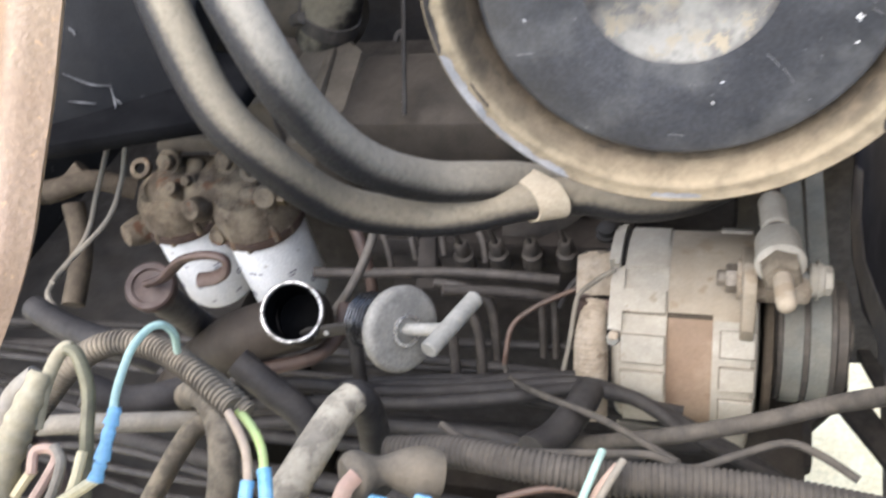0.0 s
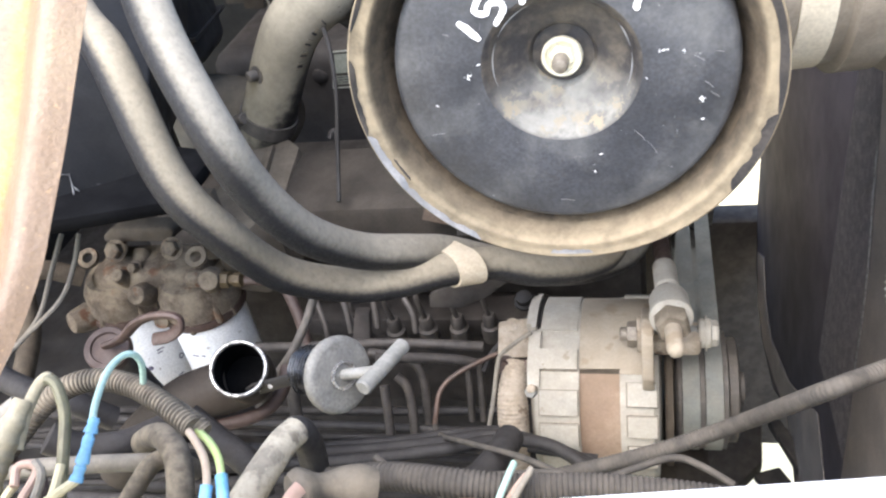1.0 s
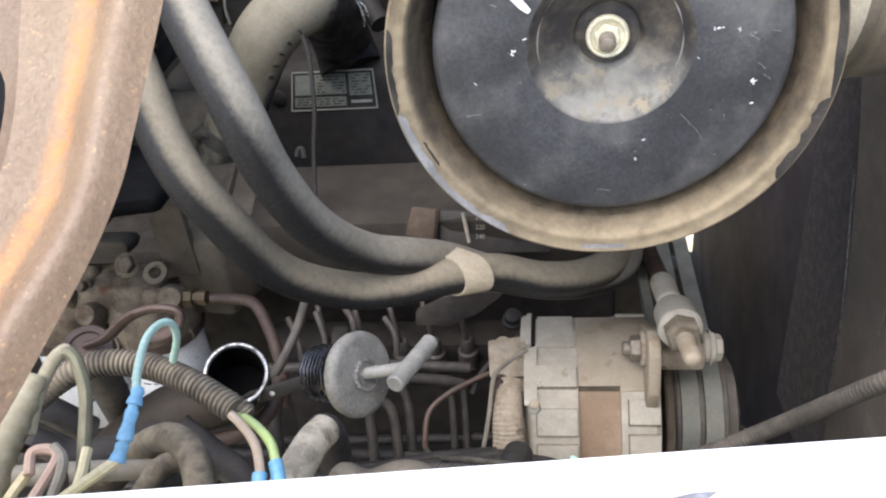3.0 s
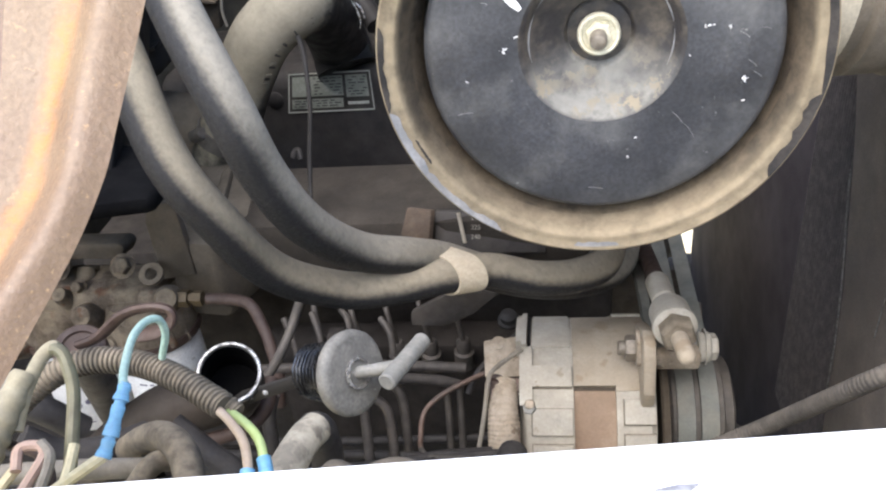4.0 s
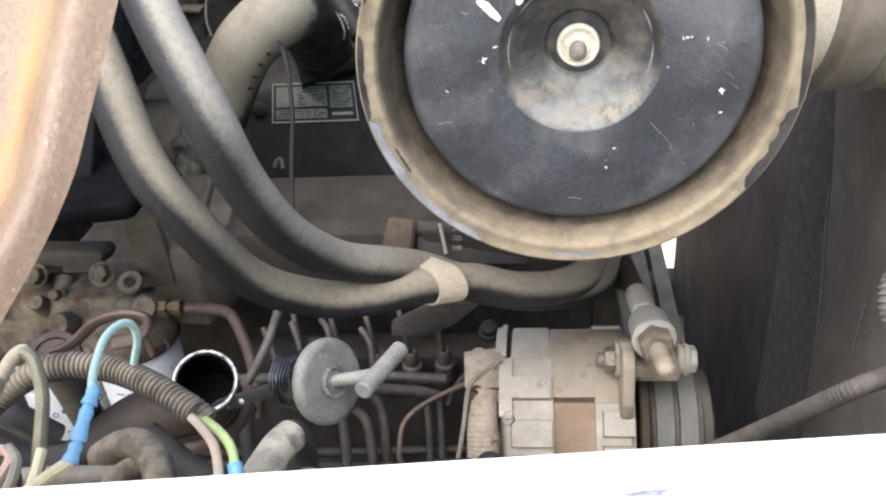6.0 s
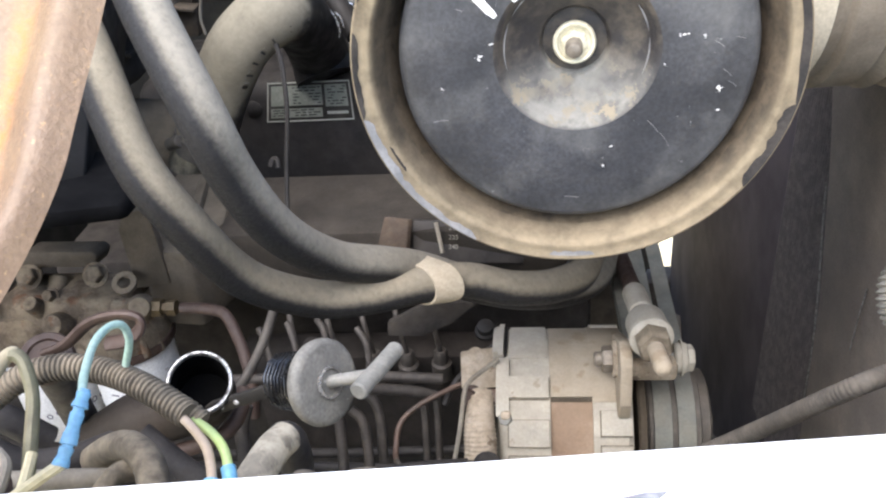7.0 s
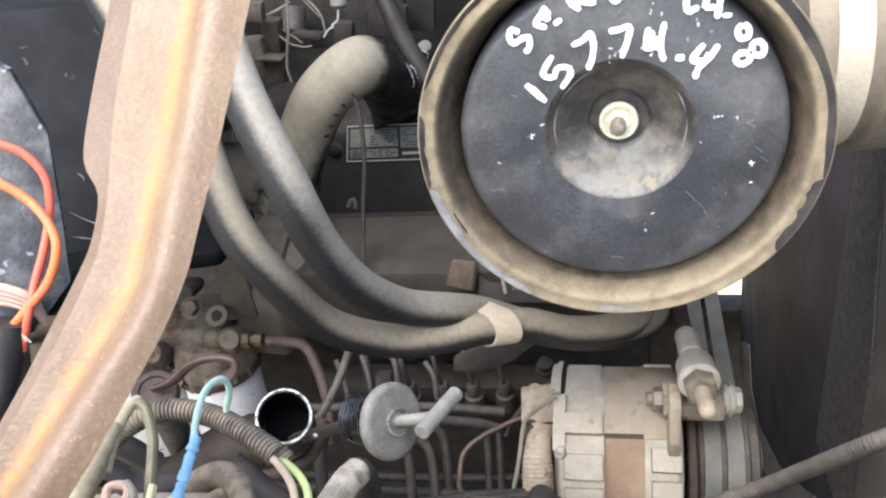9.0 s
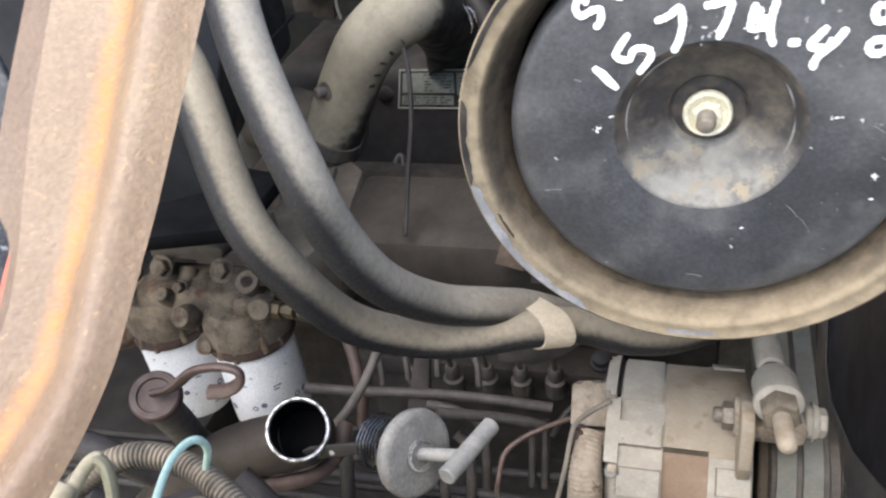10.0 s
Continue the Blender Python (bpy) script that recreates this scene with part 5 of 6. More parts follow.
HA, HB = Vector((-0.1497, 0.2905, 1.5010)), Vector((-0.1334, 0.3400, 1.4945))
part("shaft", rod(CC, HA.lerp(HB, 0.38), 0.0042, 12), STEEL, cap)
part("handle", rod(HA, HB, 0.0058, 20, 0.18), STEEL, cap, "steel bar handle")
part("spring", coil(CC - CN * 0.014, CC - CN * 0.042, 0.0198, 0.0186, 8, 0.0008), SPRING, cap)
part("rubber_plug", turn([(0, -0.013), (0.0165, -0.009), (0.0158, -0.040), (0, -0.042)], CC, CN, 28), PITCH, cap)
LA, LB = CC - CN * 0.03, Vector((-0.2710, 0.3459, 1.4389))
part("link", slab([LA + Vector((0, 0, 0.005)), LB + Vector((0, 0, 0.006)), LB - Vector((0.008, 0, 0.0)), LB - Vector((0, 0, 0.006)), LA - Vector((0, 0, 0.005))], Vector((0.001, -0.0025, 0)), 0.0006), BOXBLACK, cap, "flat black link")
for k in (0.72, 0.92):
    part("rivet", turn([(0.0022, 0), (0.0018, 0.0014), (0, 0.002)], LA.lerp(LB, k) + Vector((0.001, -0.0025, 0)), (0.3, -0.9, 0.3), 12), BRIGHT, cap)

# ---- wiring and small hoses ----
def cable(name, pts, r, m, label, category="cable", n=10, ribs=None, group=""):
    return solo(name, sweep(pts, r, n, 8, ribs), m, label, category, group)


loom = thing("wiring_loom", (-0.25, 0.2, 1.5), "dusty corrugated wiring loom with coloured wires and crimps", "wiring loom")
part("conduit", sweep([(-0.3449, 0.1713, 1.5420), (-0.3275, 0.1878, 1.5578), (-0.3104, 0.2029, 1.5724), (-0.2933, 0.2119, 1.5808), (-0.2748, 0.2159, 1.5836), (-0.2505, 0.2124, 1.5836), (-0.2251, 0.2010, 1.5827), (-0.2014, 0.1881, 1.5780)], lambda u: 0.0066 - 0.0004 * u, 20, 10, (0.0028, 0.0010)), RIBBED, loom, "dusty corrugated split conduit")
part("conduit", sweep([(-0.2384, 0.2107, 1.5792), (-0.2228, 0.2041, 1.5772), (-0.2070, 0.1957, 1.5763), (-0.1964, 0.1904, 1.5720)], 0.0048, 14, 8, (0.0032, 0.0009)), RIBBED, loom)
part("teal_wire", sweep([(-0.2211, 0.1517, 1.6239), (-0.2245, 0.1620, 1.6253), (-0.2284, 0.1805, 1.6263), (-0.2282, 0.1939, 1.6246), (-0.2258, 0.1999, 1.6206), (-0.2276, 0.2040, 1.6092), (-0.2349, 0.2065, 1.5928)], 0.0018, 12, 8), TEAL, loom, "pale teal wire")
crimp = [(-0.2204, 0.1532, 1.6243), (-0.2211, 0.1469, 1.6205), (-0.2220, 0.1398, 1.6154), (-0.2226, 0.1350, 1.6124), (-0.2242, 0.1281, 1.6076)]
for a, b in ((0, 1), (1, 3), (3, 4)):
    flare = sweep([Vector(crimp[a]).lerp(Vector(crimp[b]), k / 6) for k in range(7)], lambda u: (0.0022, 0.0028, 0.0027, 0.0025, 0.0027, 0.0031, 0.0033)[min(6, int(u * 6.99))], 16, 3, flat=0.8)
    part("butt_connector", flare, BLUE, loom, "blue crimp connector")
part("cream_wire", sweep([(-0.2238, 0.1288, 1.6082), (-0.2308, 0.1243, 1.6054), (-0.2488, 0.1196, 1.5943), (-0.2696, 0.1109, 1.5804)], 0.0024, 8, 6), YELLOW, loom)
part("beige_wire", sweep([(-0.2087, 0.1905, 1.5779), (-0.1965, 0.1799, 1.5779), (-0.1858, 0.1677, 1.5756), (-0.1802, 0.1528, 1.5686)], 0.0022, 10, 8), BEIGE, loom)
part("green_wire", sweep([(-0.2015, 0.1901, 1.5741), (-0.1883, 0.1802, 1.5744), (-0.1794, 0.1700, 1.5734), (-0.1748, 0.1589, 1.5691)], 0.0022, 10, 8), GREENY, loom)
part("butt_connector", sweep([(-0.1819, 0.1566, 1.5702), (-0.1810, 0.1499, 1.5676), (-0.1788, 0.1395, 1.5636)], 0.0033, 12, 4), BLUE, loom)
part("butt_connector", sweep([(-0.1763, 0.1631, 1.5711), (-0.1738, 0.1568, 1.5681), (-0.1702, 0.1454, 1.5625)], 0.0033, 12, 4), BLUE, loom)
part("olive_wire", sweep([(-0.2802, 0.1535, 1.5965), (-0.2796, 0.1680, 1.6063), (-0.2764, 0.1801, 1.6139), (-0.2727, 0.1852, 1.6166), (-0.2700, 0.1855, 1.6160)], 0.0034, 10, 8, flat=0.8), OLIVEPALE, loom, "dusty pale olive wire")
part("olive_wire", sweep([(-0.2725, 0.1850, 1.6164), (-0.2695, 0.1853, 1.6156), (-0.2662, 0.1830, 1.6115), (-0.2617, 0.1741, 1.6010), (-0.2578, 0.1576, 1.5902), (-0.2544, 0.1344, 1.5728)], 0.0036, 10, 8, flat=0.85), OLIVE, loom, "flat olive wire")
part("terminal_sleeve", sweep([(-0.2811, 0.1739, 1.6116), (-0.2850, 0.1551, 1.6020), (-0.2873, 0.1413, 1.5952), (-0.2875, 0.1219, 1.5848)], lambda s: 0.0052 + 0.0020 * min(1, s * 3) + 0.0005 * math.sin(s * 40), 12, 10), OLIVEPALE, loom, "pale grey cable sleeves")
part("terminal_sleeve", sweep([(-0.2866, 0.1747, 1.6075), (-0.2957, 0.1658, 1.6029), (-0.2994, 0.1513, 1.5960)], 0.006, 12, 5), GREYWIRE, loom)
for pts, m in (([(-0.2698, 0.1143, 1.5839), (-0.2628, 0.1327, 1.5916), (-0.2608, 0.1419, 1.5954), (-0.2648, 0.1446, 1.5970), (-0.2714, 0.1420, 1.5975), (-0.2696, 0.1332, 1.5937)], PINK), ([(-0.2628, 0.1144, 1.5807), (-0.2580, 0.1271, 1.5882), (-0.2574, 0.1399, 1.5948), (-0.2637, 0.1458, 1.5977)], GREYWIRE), ([(-0.2500, 0.1169, 1.5847), (-0.2475, 0.1322, 1.5914), (-0.2487, 0.1457, 1.5965)], YELLOW), ([(-0.2793, 0.1258, 1.5849), (-0.2764, 0.1330, 1.5878), (-0.2746, 0.1381, 1.5891)], YELLOW), ([(-0.2590, 0.1277, 1.5773), (-0.2614, 0.1404, 1.5838), (-0.2698, 0.1483, 1.5881), (-0.2836, 0.1512, 1.5900)], RUSTRED)):
    part("loose_wire", sweep(pts, 0.0023, 8, 6), m, loom)

hook = thing("breather_hose", (-0.1985, 0.1759, 1.5079), "pale dusty breather hose bent sharply to a dark leg", "hose")
part("dusty_leg", sweep([(-0.2021, 0.1536, 1.5021), (-0.1975, 0.1835, 1.5061), (-0.1932, 0.2135, 1.5057), (-0.1887, 0.2393, 1.5041), (-0.1850, 0.2527, 1.5008)], lambda u: 0.0108 - 0.0012 * u, 18, 8), TANPALE, hook, "pale dust-caked hose leg")
part("dark_leg", sweep([(-0.1902, 0.2522, 1.4984), (-0.1856, 0.2569, 1.4949), (-0.1853, 0.2606, 1.4746), (-0.1884, 0.2596, 1.4453), (-0.1953, 0.2516, 1.4033)], 0.0100, 18, 8), RUBBER2, hook, "black hose leg")
cable("return_hose", [(-0.362, 0.285, 1.425), (-0.323, 0.262, 1.465), (-0.287, 0.245, 1.499), (-0.262, 0.229, 1.516), (-0.244, 0.210, 1.517), (-0.237, 0.185, 1.503), (-0.242, 0.160, 1.480)], 0.0085, RIBBED, "dusty bent return hose", "hose", 18)
cable("return_hose", [(-0.292, 0.180, 1.482), (-0.276, 0.203, 1.502), (-0.266, 0.216, 1.510), (-0.256, 0.223, 1.503), (-0.250, 0.228, 1.486)], 0.0062, RIBBED, "thin dusty bent return hose", "hose", 14)
cable("grey_pipe", [(-0.3976, 0.1927, 1.5136), (-0.3595, 0.2059, 1.5089), (-0.3180, 0.2179, 1.5015), (-0.2855, 0.2334, 1.4869)], 0.006, GREYWIRE, "thin grey pipe behind the loom", "pipe")
cable("black_hose", [(-0.3586, 0.2337, 1.5065), (-0.3417, 0.2390, 1.4890), (-0.3209, 0.2533, 1.4787), (-0.3086, 0.2772, 1.4670)], 0.011, RUBBER2, "black hose behind the loom", "hose", 14)
cable("black_hose", [(-0.3129, 0.3110, 1.4433), (-0.2890, 0.3031, 1.4241), (-0.2652, 0.2951, 1.4050), (-0.2565, 0.2802, 1.3861)], 0.011, RUBBER2, "black hose behind the loom", "hose", 14)
cable("black_hose", [(-0.4680, 0.3111, 1.4861), (-0.4289, 0.2973, 1.4839), (-0.3878, 0.2876, 1.4847), (-0.3665, 0.2967, 1.4541)], 0.0095, RUBBER2, "black hose behind the loom", "hose", 14)
B0 = [[(-0.415, 0.377, 1.299), (-0.353, 0.394, 1.3), (-0.259, 0.404, 1.29), (-0.169, 0.419, 1.289), (-0.112, 0.434, 1.286), (-0.075, 0.439, 1.276), (-0.027, 0.425, 1.268), (0.01, 0.414, 1.253), (0.052, 0.416, 1.217), (0.084, 0.409, 1.191)],
      [(-0.395, 0.364, 1.303), (-0.325, 0.379, 1.298), (-0.242, 0.39, 1.295), (-0.155, 0.405, 1.297), (-0.101, 0.427, 1.288), (-0.055, 0.43, 1.28), (-0.013, 0.415, 1.264), (0.028, 0.41, 1.238), (0.075, 0.412, 1.201)],
      [(-0.371, 0.348, 1.302), (-0.297, 0.365, 1.297), (-0.237, 0.368, 1.292), (-0.173, 0.372, 1.288), (-0.12, 0.364, 1.287)],
      [(-0.338, 0.399, 1.281), (-0.266, 0.418, 1.279), (-0.198, 0.427, 1.28), (-0.154, 0.44, 1.278), (-0.106, 0.451, 1.272)]]
for q in B0:
    cable("battery_cable", q, 0.0062, RUBBER2, "black dusty battery cable in a bundle", "cable", 12, group="cable bundle")
qq = random.Random(11)
for i in range(16):
    y, z, k = qq.uniform(0.33, 0.52), qq.uniform(1.10, 1.27), qq.uniform(-0.06, 0.06)
    pts = [(-0.95 + 0.185 * u + qq.uniform(-0.03, 0.03), y + k * u / 5 + qq.uniform(-0.012, 0.012), z + qq.uniform(-0.012, 0.012)) for u in range(6)]
    cable("loom_cable", pts, qq.choice((0.004, 0.005, 0.0065, 0.009)), RUBBER2, "black dusty cable low in the engine bay", "cable", 10, group="low cables")
cable("thick_cable", [(-0.1353, 0.3358, 1.3253), (-0.0742, 0.3566, 1.3176), (-0.0116, 0.3539, 1.3452), (0.0442, 0.3607, 1.3630), (0.0942, 0.3642, 1.3879), (0.1444, 0.3179, 1.4773), (0.1719, 0.3329, 1.4765), (0.2258, 0.3691, 1.4662)], 0.0062, CABLEGREY, "thick black corrugated cable rising towards the radiator", "cable", 16, (0.0030, 0.0004))
cable("bent_tube", [(-0.0834, 0.4022, 1.3228), (-0.0871, 0.3792, 1.3313), (-0.0976, 0.3430, 1.3447), (-0.1108, 0.3190, 1.3566)], 0.0125, RUBBER2, "dark bent tube under the alternator", "hose", 16)
cable("conduit", [(-0.1702, 0.2448, 1.4592), (-0.1292, 0.2440, 1.4691), (-0.0877, 0.2385, 1.4740), (-0.0450, 0.2392, 1.4696), (0.0014, 0.2439, 1.4674), (0.0514, 0.2464, 1.4615), (0.1046, 0.2471, 1.4521)], 0.0092, CABLEGREY, "dusty corrugated cable conduit", "conduit", 16, (0.0034, 0.0009))
lead = thing("alternator_lead", (-0.1572, 0.5195, 1.281), "copper-brown lead looping from the alternator to the wiring", "wire")
part("loop", sweep([(-0.0845, 0.5640, 1.2915), (-0.1070, 0.5493, 1.2872), (-0.1272, 0.5382, 1.2856), (-0.1572, 0.5195, 1.2810), (-0.1744, 0.5027, 1.2722), (-0.1761, 0.4766, 1.2617), (-0.1727, 0.4600, 1.2660)], 0.0027, 10, 8), COPPER, lead, "copper-brown loop")
part("dusty_run", sweep([(-0.1735, 0.4620, 1.2650), (-0.1586, 0.4331, 1.2846), (-0.1164, 0.3840, 1.3349), (-0.0658, 0.3481, 1.3647), (-0.0269, 0.3147, 1.3876), (-0.0081, 0.3004, 1.3942)], 0.0027, 10, 8), CABLEGREY, lead, "dusty grey run across the bay")
cable("thin_wire", [(-0.0753, 0.5962, 1.3045), (-0.1010, 0.5740, 1.2932), (-0.1233, 0.5524, 1.2821), (-0.1350, 0.5395, 1.2637)], 0.003, RUBBER2, "thin black wire behind the alternator", "wire")
cable("teal_grey_wire", [(-0.1483, 0.2747, 1.4491), (-0.1284, 0.2654, 1.4454), (-0.0967, 0.2643, 1.4444), (-0.0538, 0.2692, 1.4441), (-0.0221, 0.2740, 1.4415), (0.0001, 0.2715, 1.4361), (0.0243, 0.2830, 1.4362), (0.0521, 0.2986, 1.4314), (0.0703, 0.2959, 1.4276), (0.0907, 0.2855, 1.4225)], 0.0025, CABLEGREY, "dusty grey-green wire across the bay", "wire")
cable("diagonal_rod", [(-0.2635, 0.4823, 1.4286), (-0.2716, 0.4571, 1.4086), (-0.2829, 0.4333, 1.3916), (-0.2998, 0.4195, 1.3728), (-0.3168, 0.4032, 1.3500)], 0.0042, DARKSTEEL, "thin dark control rod", "rod")
cable("brown_pipe", [(-0.2746, 0.4064, 1.4016), (-0.2746, 0.3834, 1.3934), (-0.2865, 0.3608, 1.3913), (-0.3198, 0.3456, 1.3917), (-0.3451, 0.3373, 1.3953)], 0.006, RUSTRED, "brown steel pipe passing behind the filler", "pipe")
conn = thing("connector", (-0.06, 0.2, 1.5), "dusty grey plug connector with blue inserts", "connector")
part("shell", sweep([(-0.1620, 0.1903, 1.5200), (-0.1533, 0.1978, 1.5161), (-0.1416, 0.2050, 1.5103), (-0.1210, 0.2116, 1.4999)], lambda s: 0.0105 + 0.003 * math.sin(s * 9), 18, 6), CAST, conn)
part("insert", block((-0.1440, 0.1839, 1.5127), (0.011, 0.008, 0.006), (30, 10, 0), 0.002), BLUE, conn)
part("insert", block((-0.1245, 0.1922, 1.5044), (0.010, 0.008, 0.006), (30, 10, 0), 0.002), BLUE, conn)
part("lead", sweep([(-0.1579, 0.1649, 1.5225), (-0.1561, 0.1796, 1.5289), (-0.1527, 0.1887, 1.5290)], 0.0045, 10, 5, flat=0.5), PINK, conn)
for pts, m, lab in (([(-0.0512, 0.2077, 1.4856), (-0.0458, 0.2288, 1.4893), (-0.0426, 0.2441, 1.4882)], TEAL, "cut teal wire end by the panel"), ([(-0.0457, 0.2072, 1.4825), (-0.0376, 0.2241, 1.4882), (-0.0308, 0.2381, 1.4916)], GREYWIRE, "cut pale wire end by the panel"), ([(-0.0491, 0.2089, 1.4784), (-0.0423, 0.2246, 1.4835), (-0.0345, 0.2378, 1.4855)], PINK, "cut orange wire end by the panel"), ([(-0.0963, 0.2170, 1.4714), (-0.0735, 0.2272, 1.4708), (-0.0562, 0.2305, 1.4660), (-0.0501, 0.2261, 1.4588)], COPPER, "orange wire loop by the panel")):
    cable("wire_end", pts, 0.0022, m, lab, "wire")

# ---- left side: battery box, small pipes and orange wires ----
box = thing("battery_box", (-0.55, 0.6, 1.4), "dusty black sheet box with scratched face", "box")
part("face", slab([(-0.4333, 0.5316, 1.5117), (-0.5174, 0.4488, 1.5279), (-0.6204, 0.3570, 1.5438), (-0.6778, 0.5337, 1.7475), (-0.5396, 0.6630, 1.7227), (-0.4418, 0.7185, 1.7026)], (-0.05, 0.2, 0.0), 0.003), SHEET, box)
part("lip", sweep([(-0.4218, 0.5386, 1.5103), (-0.4759, 0.4851, 1.5194), (-0.5173, 0.4475, 1.5265), (-0.5876, 0.3823, 1.5388)], 0.003, 10, 4), SHEET, box)
GLOSSY = surface("scratched_black_gloss", (0.016, 0.017, 0.018), (0.075, 0.077, 0.08), 0.35, scale=38, mix=(0.42, 0.66), bump=0.3, grain=0.5, spots=((0.2, 0.205, 0.21), 95, 0.63), spec=0.35)
part("front_panel", slab([(-0.4899, 0.3824, 1.7880), (-0.4221, 0.3719, 1.7435), (-0.3980, 0.3541, 1.7041), (-0.3866, 0.3216, 1.6510), (-0.3809, 0.3011, 1.6184), (-0.4025, 0.2757, 1.5942), (-0.4722, 0.2517, 1.6115)], (-0.002, 0.006, 0.002), 0.001), GLOSSY, box, "glossy black front panel scratched pale")
SCUFF = surface("pale_scuff", (0.16, 0.16, 0.16), (0.07, 0.07, 0.07), 0.7, scale=160, bump=0.1)
for q in ([(-0.5157, 0.5236, 1.5973), (-0.5116, 0.5238, 1.5927), (-0.5109, 0.5223, 1.5893)], [(-0.5015, 0.5320, 1.5842), (-0.4950, 0.5329, 1.5791), (-0.4927, 0.5296, 1.5733)], [(-0.5082, 0.5401, 1.5970), (-0.5049, 0.5352, 1.5890)], [(-0.4861, 0.5062, 1.5512), (-0.4815, 0.4947, 1.5360), (-0.4828, 0.4883, 1.5318)], [(-0.5155, 0.4934, 1.5715), (-0.4985, 0.4984, 1.5567), (-0.4856, 0.5056, 1.5504)], [(-0.5100, 0.4782, 1.5538), (-0.4926, 0.4876, 1.5446)], [(-0.5114, 0.4570, 1.5392), (-0.5073, 0.4530, 1.5318)], [(-0.4811, 0.4987, 1.5413), (-0.4765, 0.4973, 1.5364)], [(-0.4508, 0.5121, 1.5198), (-0.4476, 0.5117, 1.5164)]):
    part("scuff", sweep([Vector(p) for p in q], lambda u: 0.0009 * math.sin(math.pi * min(max(u, 0.1), 0.9)), 6, 4), SCUFF, box, "pale scuff in the black paint")
# The box's shaded underside, put in as a near-black tray.
part("tray", slab([(-0.62, 0.374, 1.5440), (-0.3828, 0.5017, 1.5040), (-0.385, 0.60, 1.5000), (-0.60, 0.60, 1.5350)], (0, 0, 0.017), 0.006), PITCH, box, "underside tray with rounded edges, its shade painted near-black")
can = thing("black_canister", (-0.60, 0.90, 1.488), "black plastic canister with a rounded bottom beside the engine", "canister")
part("body", block((-0.600, 0.90, 1.583), (0.158, 0.11, 0.19), (0, 0, 4), 0.028, 5), BOXBLACK, can)
part("seam", block((-0.600, 0.90, 1.535), (0.162, 0.114, 0.006), (0, 0, 4), 0.002), BOXBLACK, can)
for q in ([(-0.5470, 0.5250, 1.4689), (-0.5545, 0.4932, 1.4407), (-0.5558, 0.4547, 1.4176), (-0.5655, 0.4104, 1.4077), (-0.5570, 0.3862, 1.4093), (-0.5198, 0.3627, 1.4130), (-0.4591, 0.3379, 1.4194)], [(-0.5307, 0.5293, 1.4656), (-0.5330, 0.5066, 1.4439), (-0.5373, 0.4709, 1.4252), (-0.5636, 0.4283, 1.4097), (-0.5617, 0.4012, 1.4116)]):
    cable("grey_wire", q, 0.0026, GREYWIRE, "thin dusty grey wires hanging below the box", "wire", 8)
for q, r in (([(-0.7165, 0.5684, 1.3681), (-0.6757, 0.5987, 1.3645), (-0.6395, 0.6175, 1.3366)], 0.012), ([(-0.6637, 0.5518, 1.3716), (-0.6529, 0.5196, 1.3343), (-0.6446, 0.4637, 1.3043)], 0.012), ([(-0.7113, 0.6312, 1.3541), (-0.7297, 0.6120, 1.3435), (-0.7520, 0.5829, 1.3547)], 0.014)):
    cable("dusty_pipe", q, r, GRIME, "dusty cast pipe beside the filters", "pipe", 14)
owire = thing("orange_wires", (-0.42, 0.3, 1.55), "pair of twisted orange wires beside the box", "wiring")
part("wire", sweep([(-0.4190, 0.3090, 1.7265), (-0.4017, 0.3129, 1.7162), (-0.3893, 0.3160, 1.7065), (-0.3804, 0.3146, 1.6907), (-0.3810, 0.3087, 1.6710), (-0.3850, 0.2947, 1.6491), (-0.3911, 0.2823, 1.6307), (-0.3958, 0.2701, 1.6122), (-0.4066, 0.2651, 1.5880)], 0.0028, 10, 8), ORANGERED, owire, "red-orange wire")
part("wire", sweep([(-0.4193, 0.2971, 1.7065), (-0.4020, 0.3000, 1.6946), (-0.3879, 0.3013, 1.6813), (-0.3756, 0.2959, 1.6674), (-0.3705, 0.2884, 1.6527), (-0.3795, 0.2800, 1.6322), (-0.3957, 0.2730, 1.6169), (-0.4084, 0.2693, 1.6058)], 0.0030, 10, 8), ORANGE, owire, "orange wire")
for k in range(4):
    o = Vector((0, 0, -0.004 * k))
    part("wire", sweep([Vector((-0.4282, 0.2752, 1.6334)) + o, Vector((-0.4100, 0.2772, 1.6297)) + o, Vector((-0.3956, 0.2768, 1.6233)) + o, Vector((-0.3951, 0.2815, 1.6110)) + o], 0.003, 8, 6), PINK, owire)
part("sleeve", sweep([(-0.4102, 0.2700, 1.6077), (-0.4178, 0.2593, 1.5828), (-0.4256, 0.2426, 1.5578)], 0.011, 14, 5), RUBBER2, owire)
gauge = thing("round_clamp", (-0.462, 0.345, 1.645), "large cream plastic ring clamp on the black box", "clamp")
part("ring", turn([(0.0395, 0), (0.0425, -0.001), (0.0440, 0.003), (0.0430, 0.008), (0.0395, 0.008)], (-0.4640, 0.345, 1.685), (0.15, 0.85, -0.5), 56), CREAM, gauge)
frayed = random.Random(5)
for k in range(9):
    a = Vector((-0.409 + frayed.uniform(-0.012, 0.010), 0.268, 1.598 + frayed.uniform(-0.006, 0.006)))
    part("loose_strand", sweep([a, a + Vector((frayed.uniform(-0.006, 0.008), -0.003, frayed.uniform(-0.009, 0.0))), a + Vector((frayed.uniform(-0.010, 0.014), -0.004, frayed.uniform(-0.014, -0.004)))], 0.0005, 5, 4), PAPER, owire, "frayed pale wire strand")

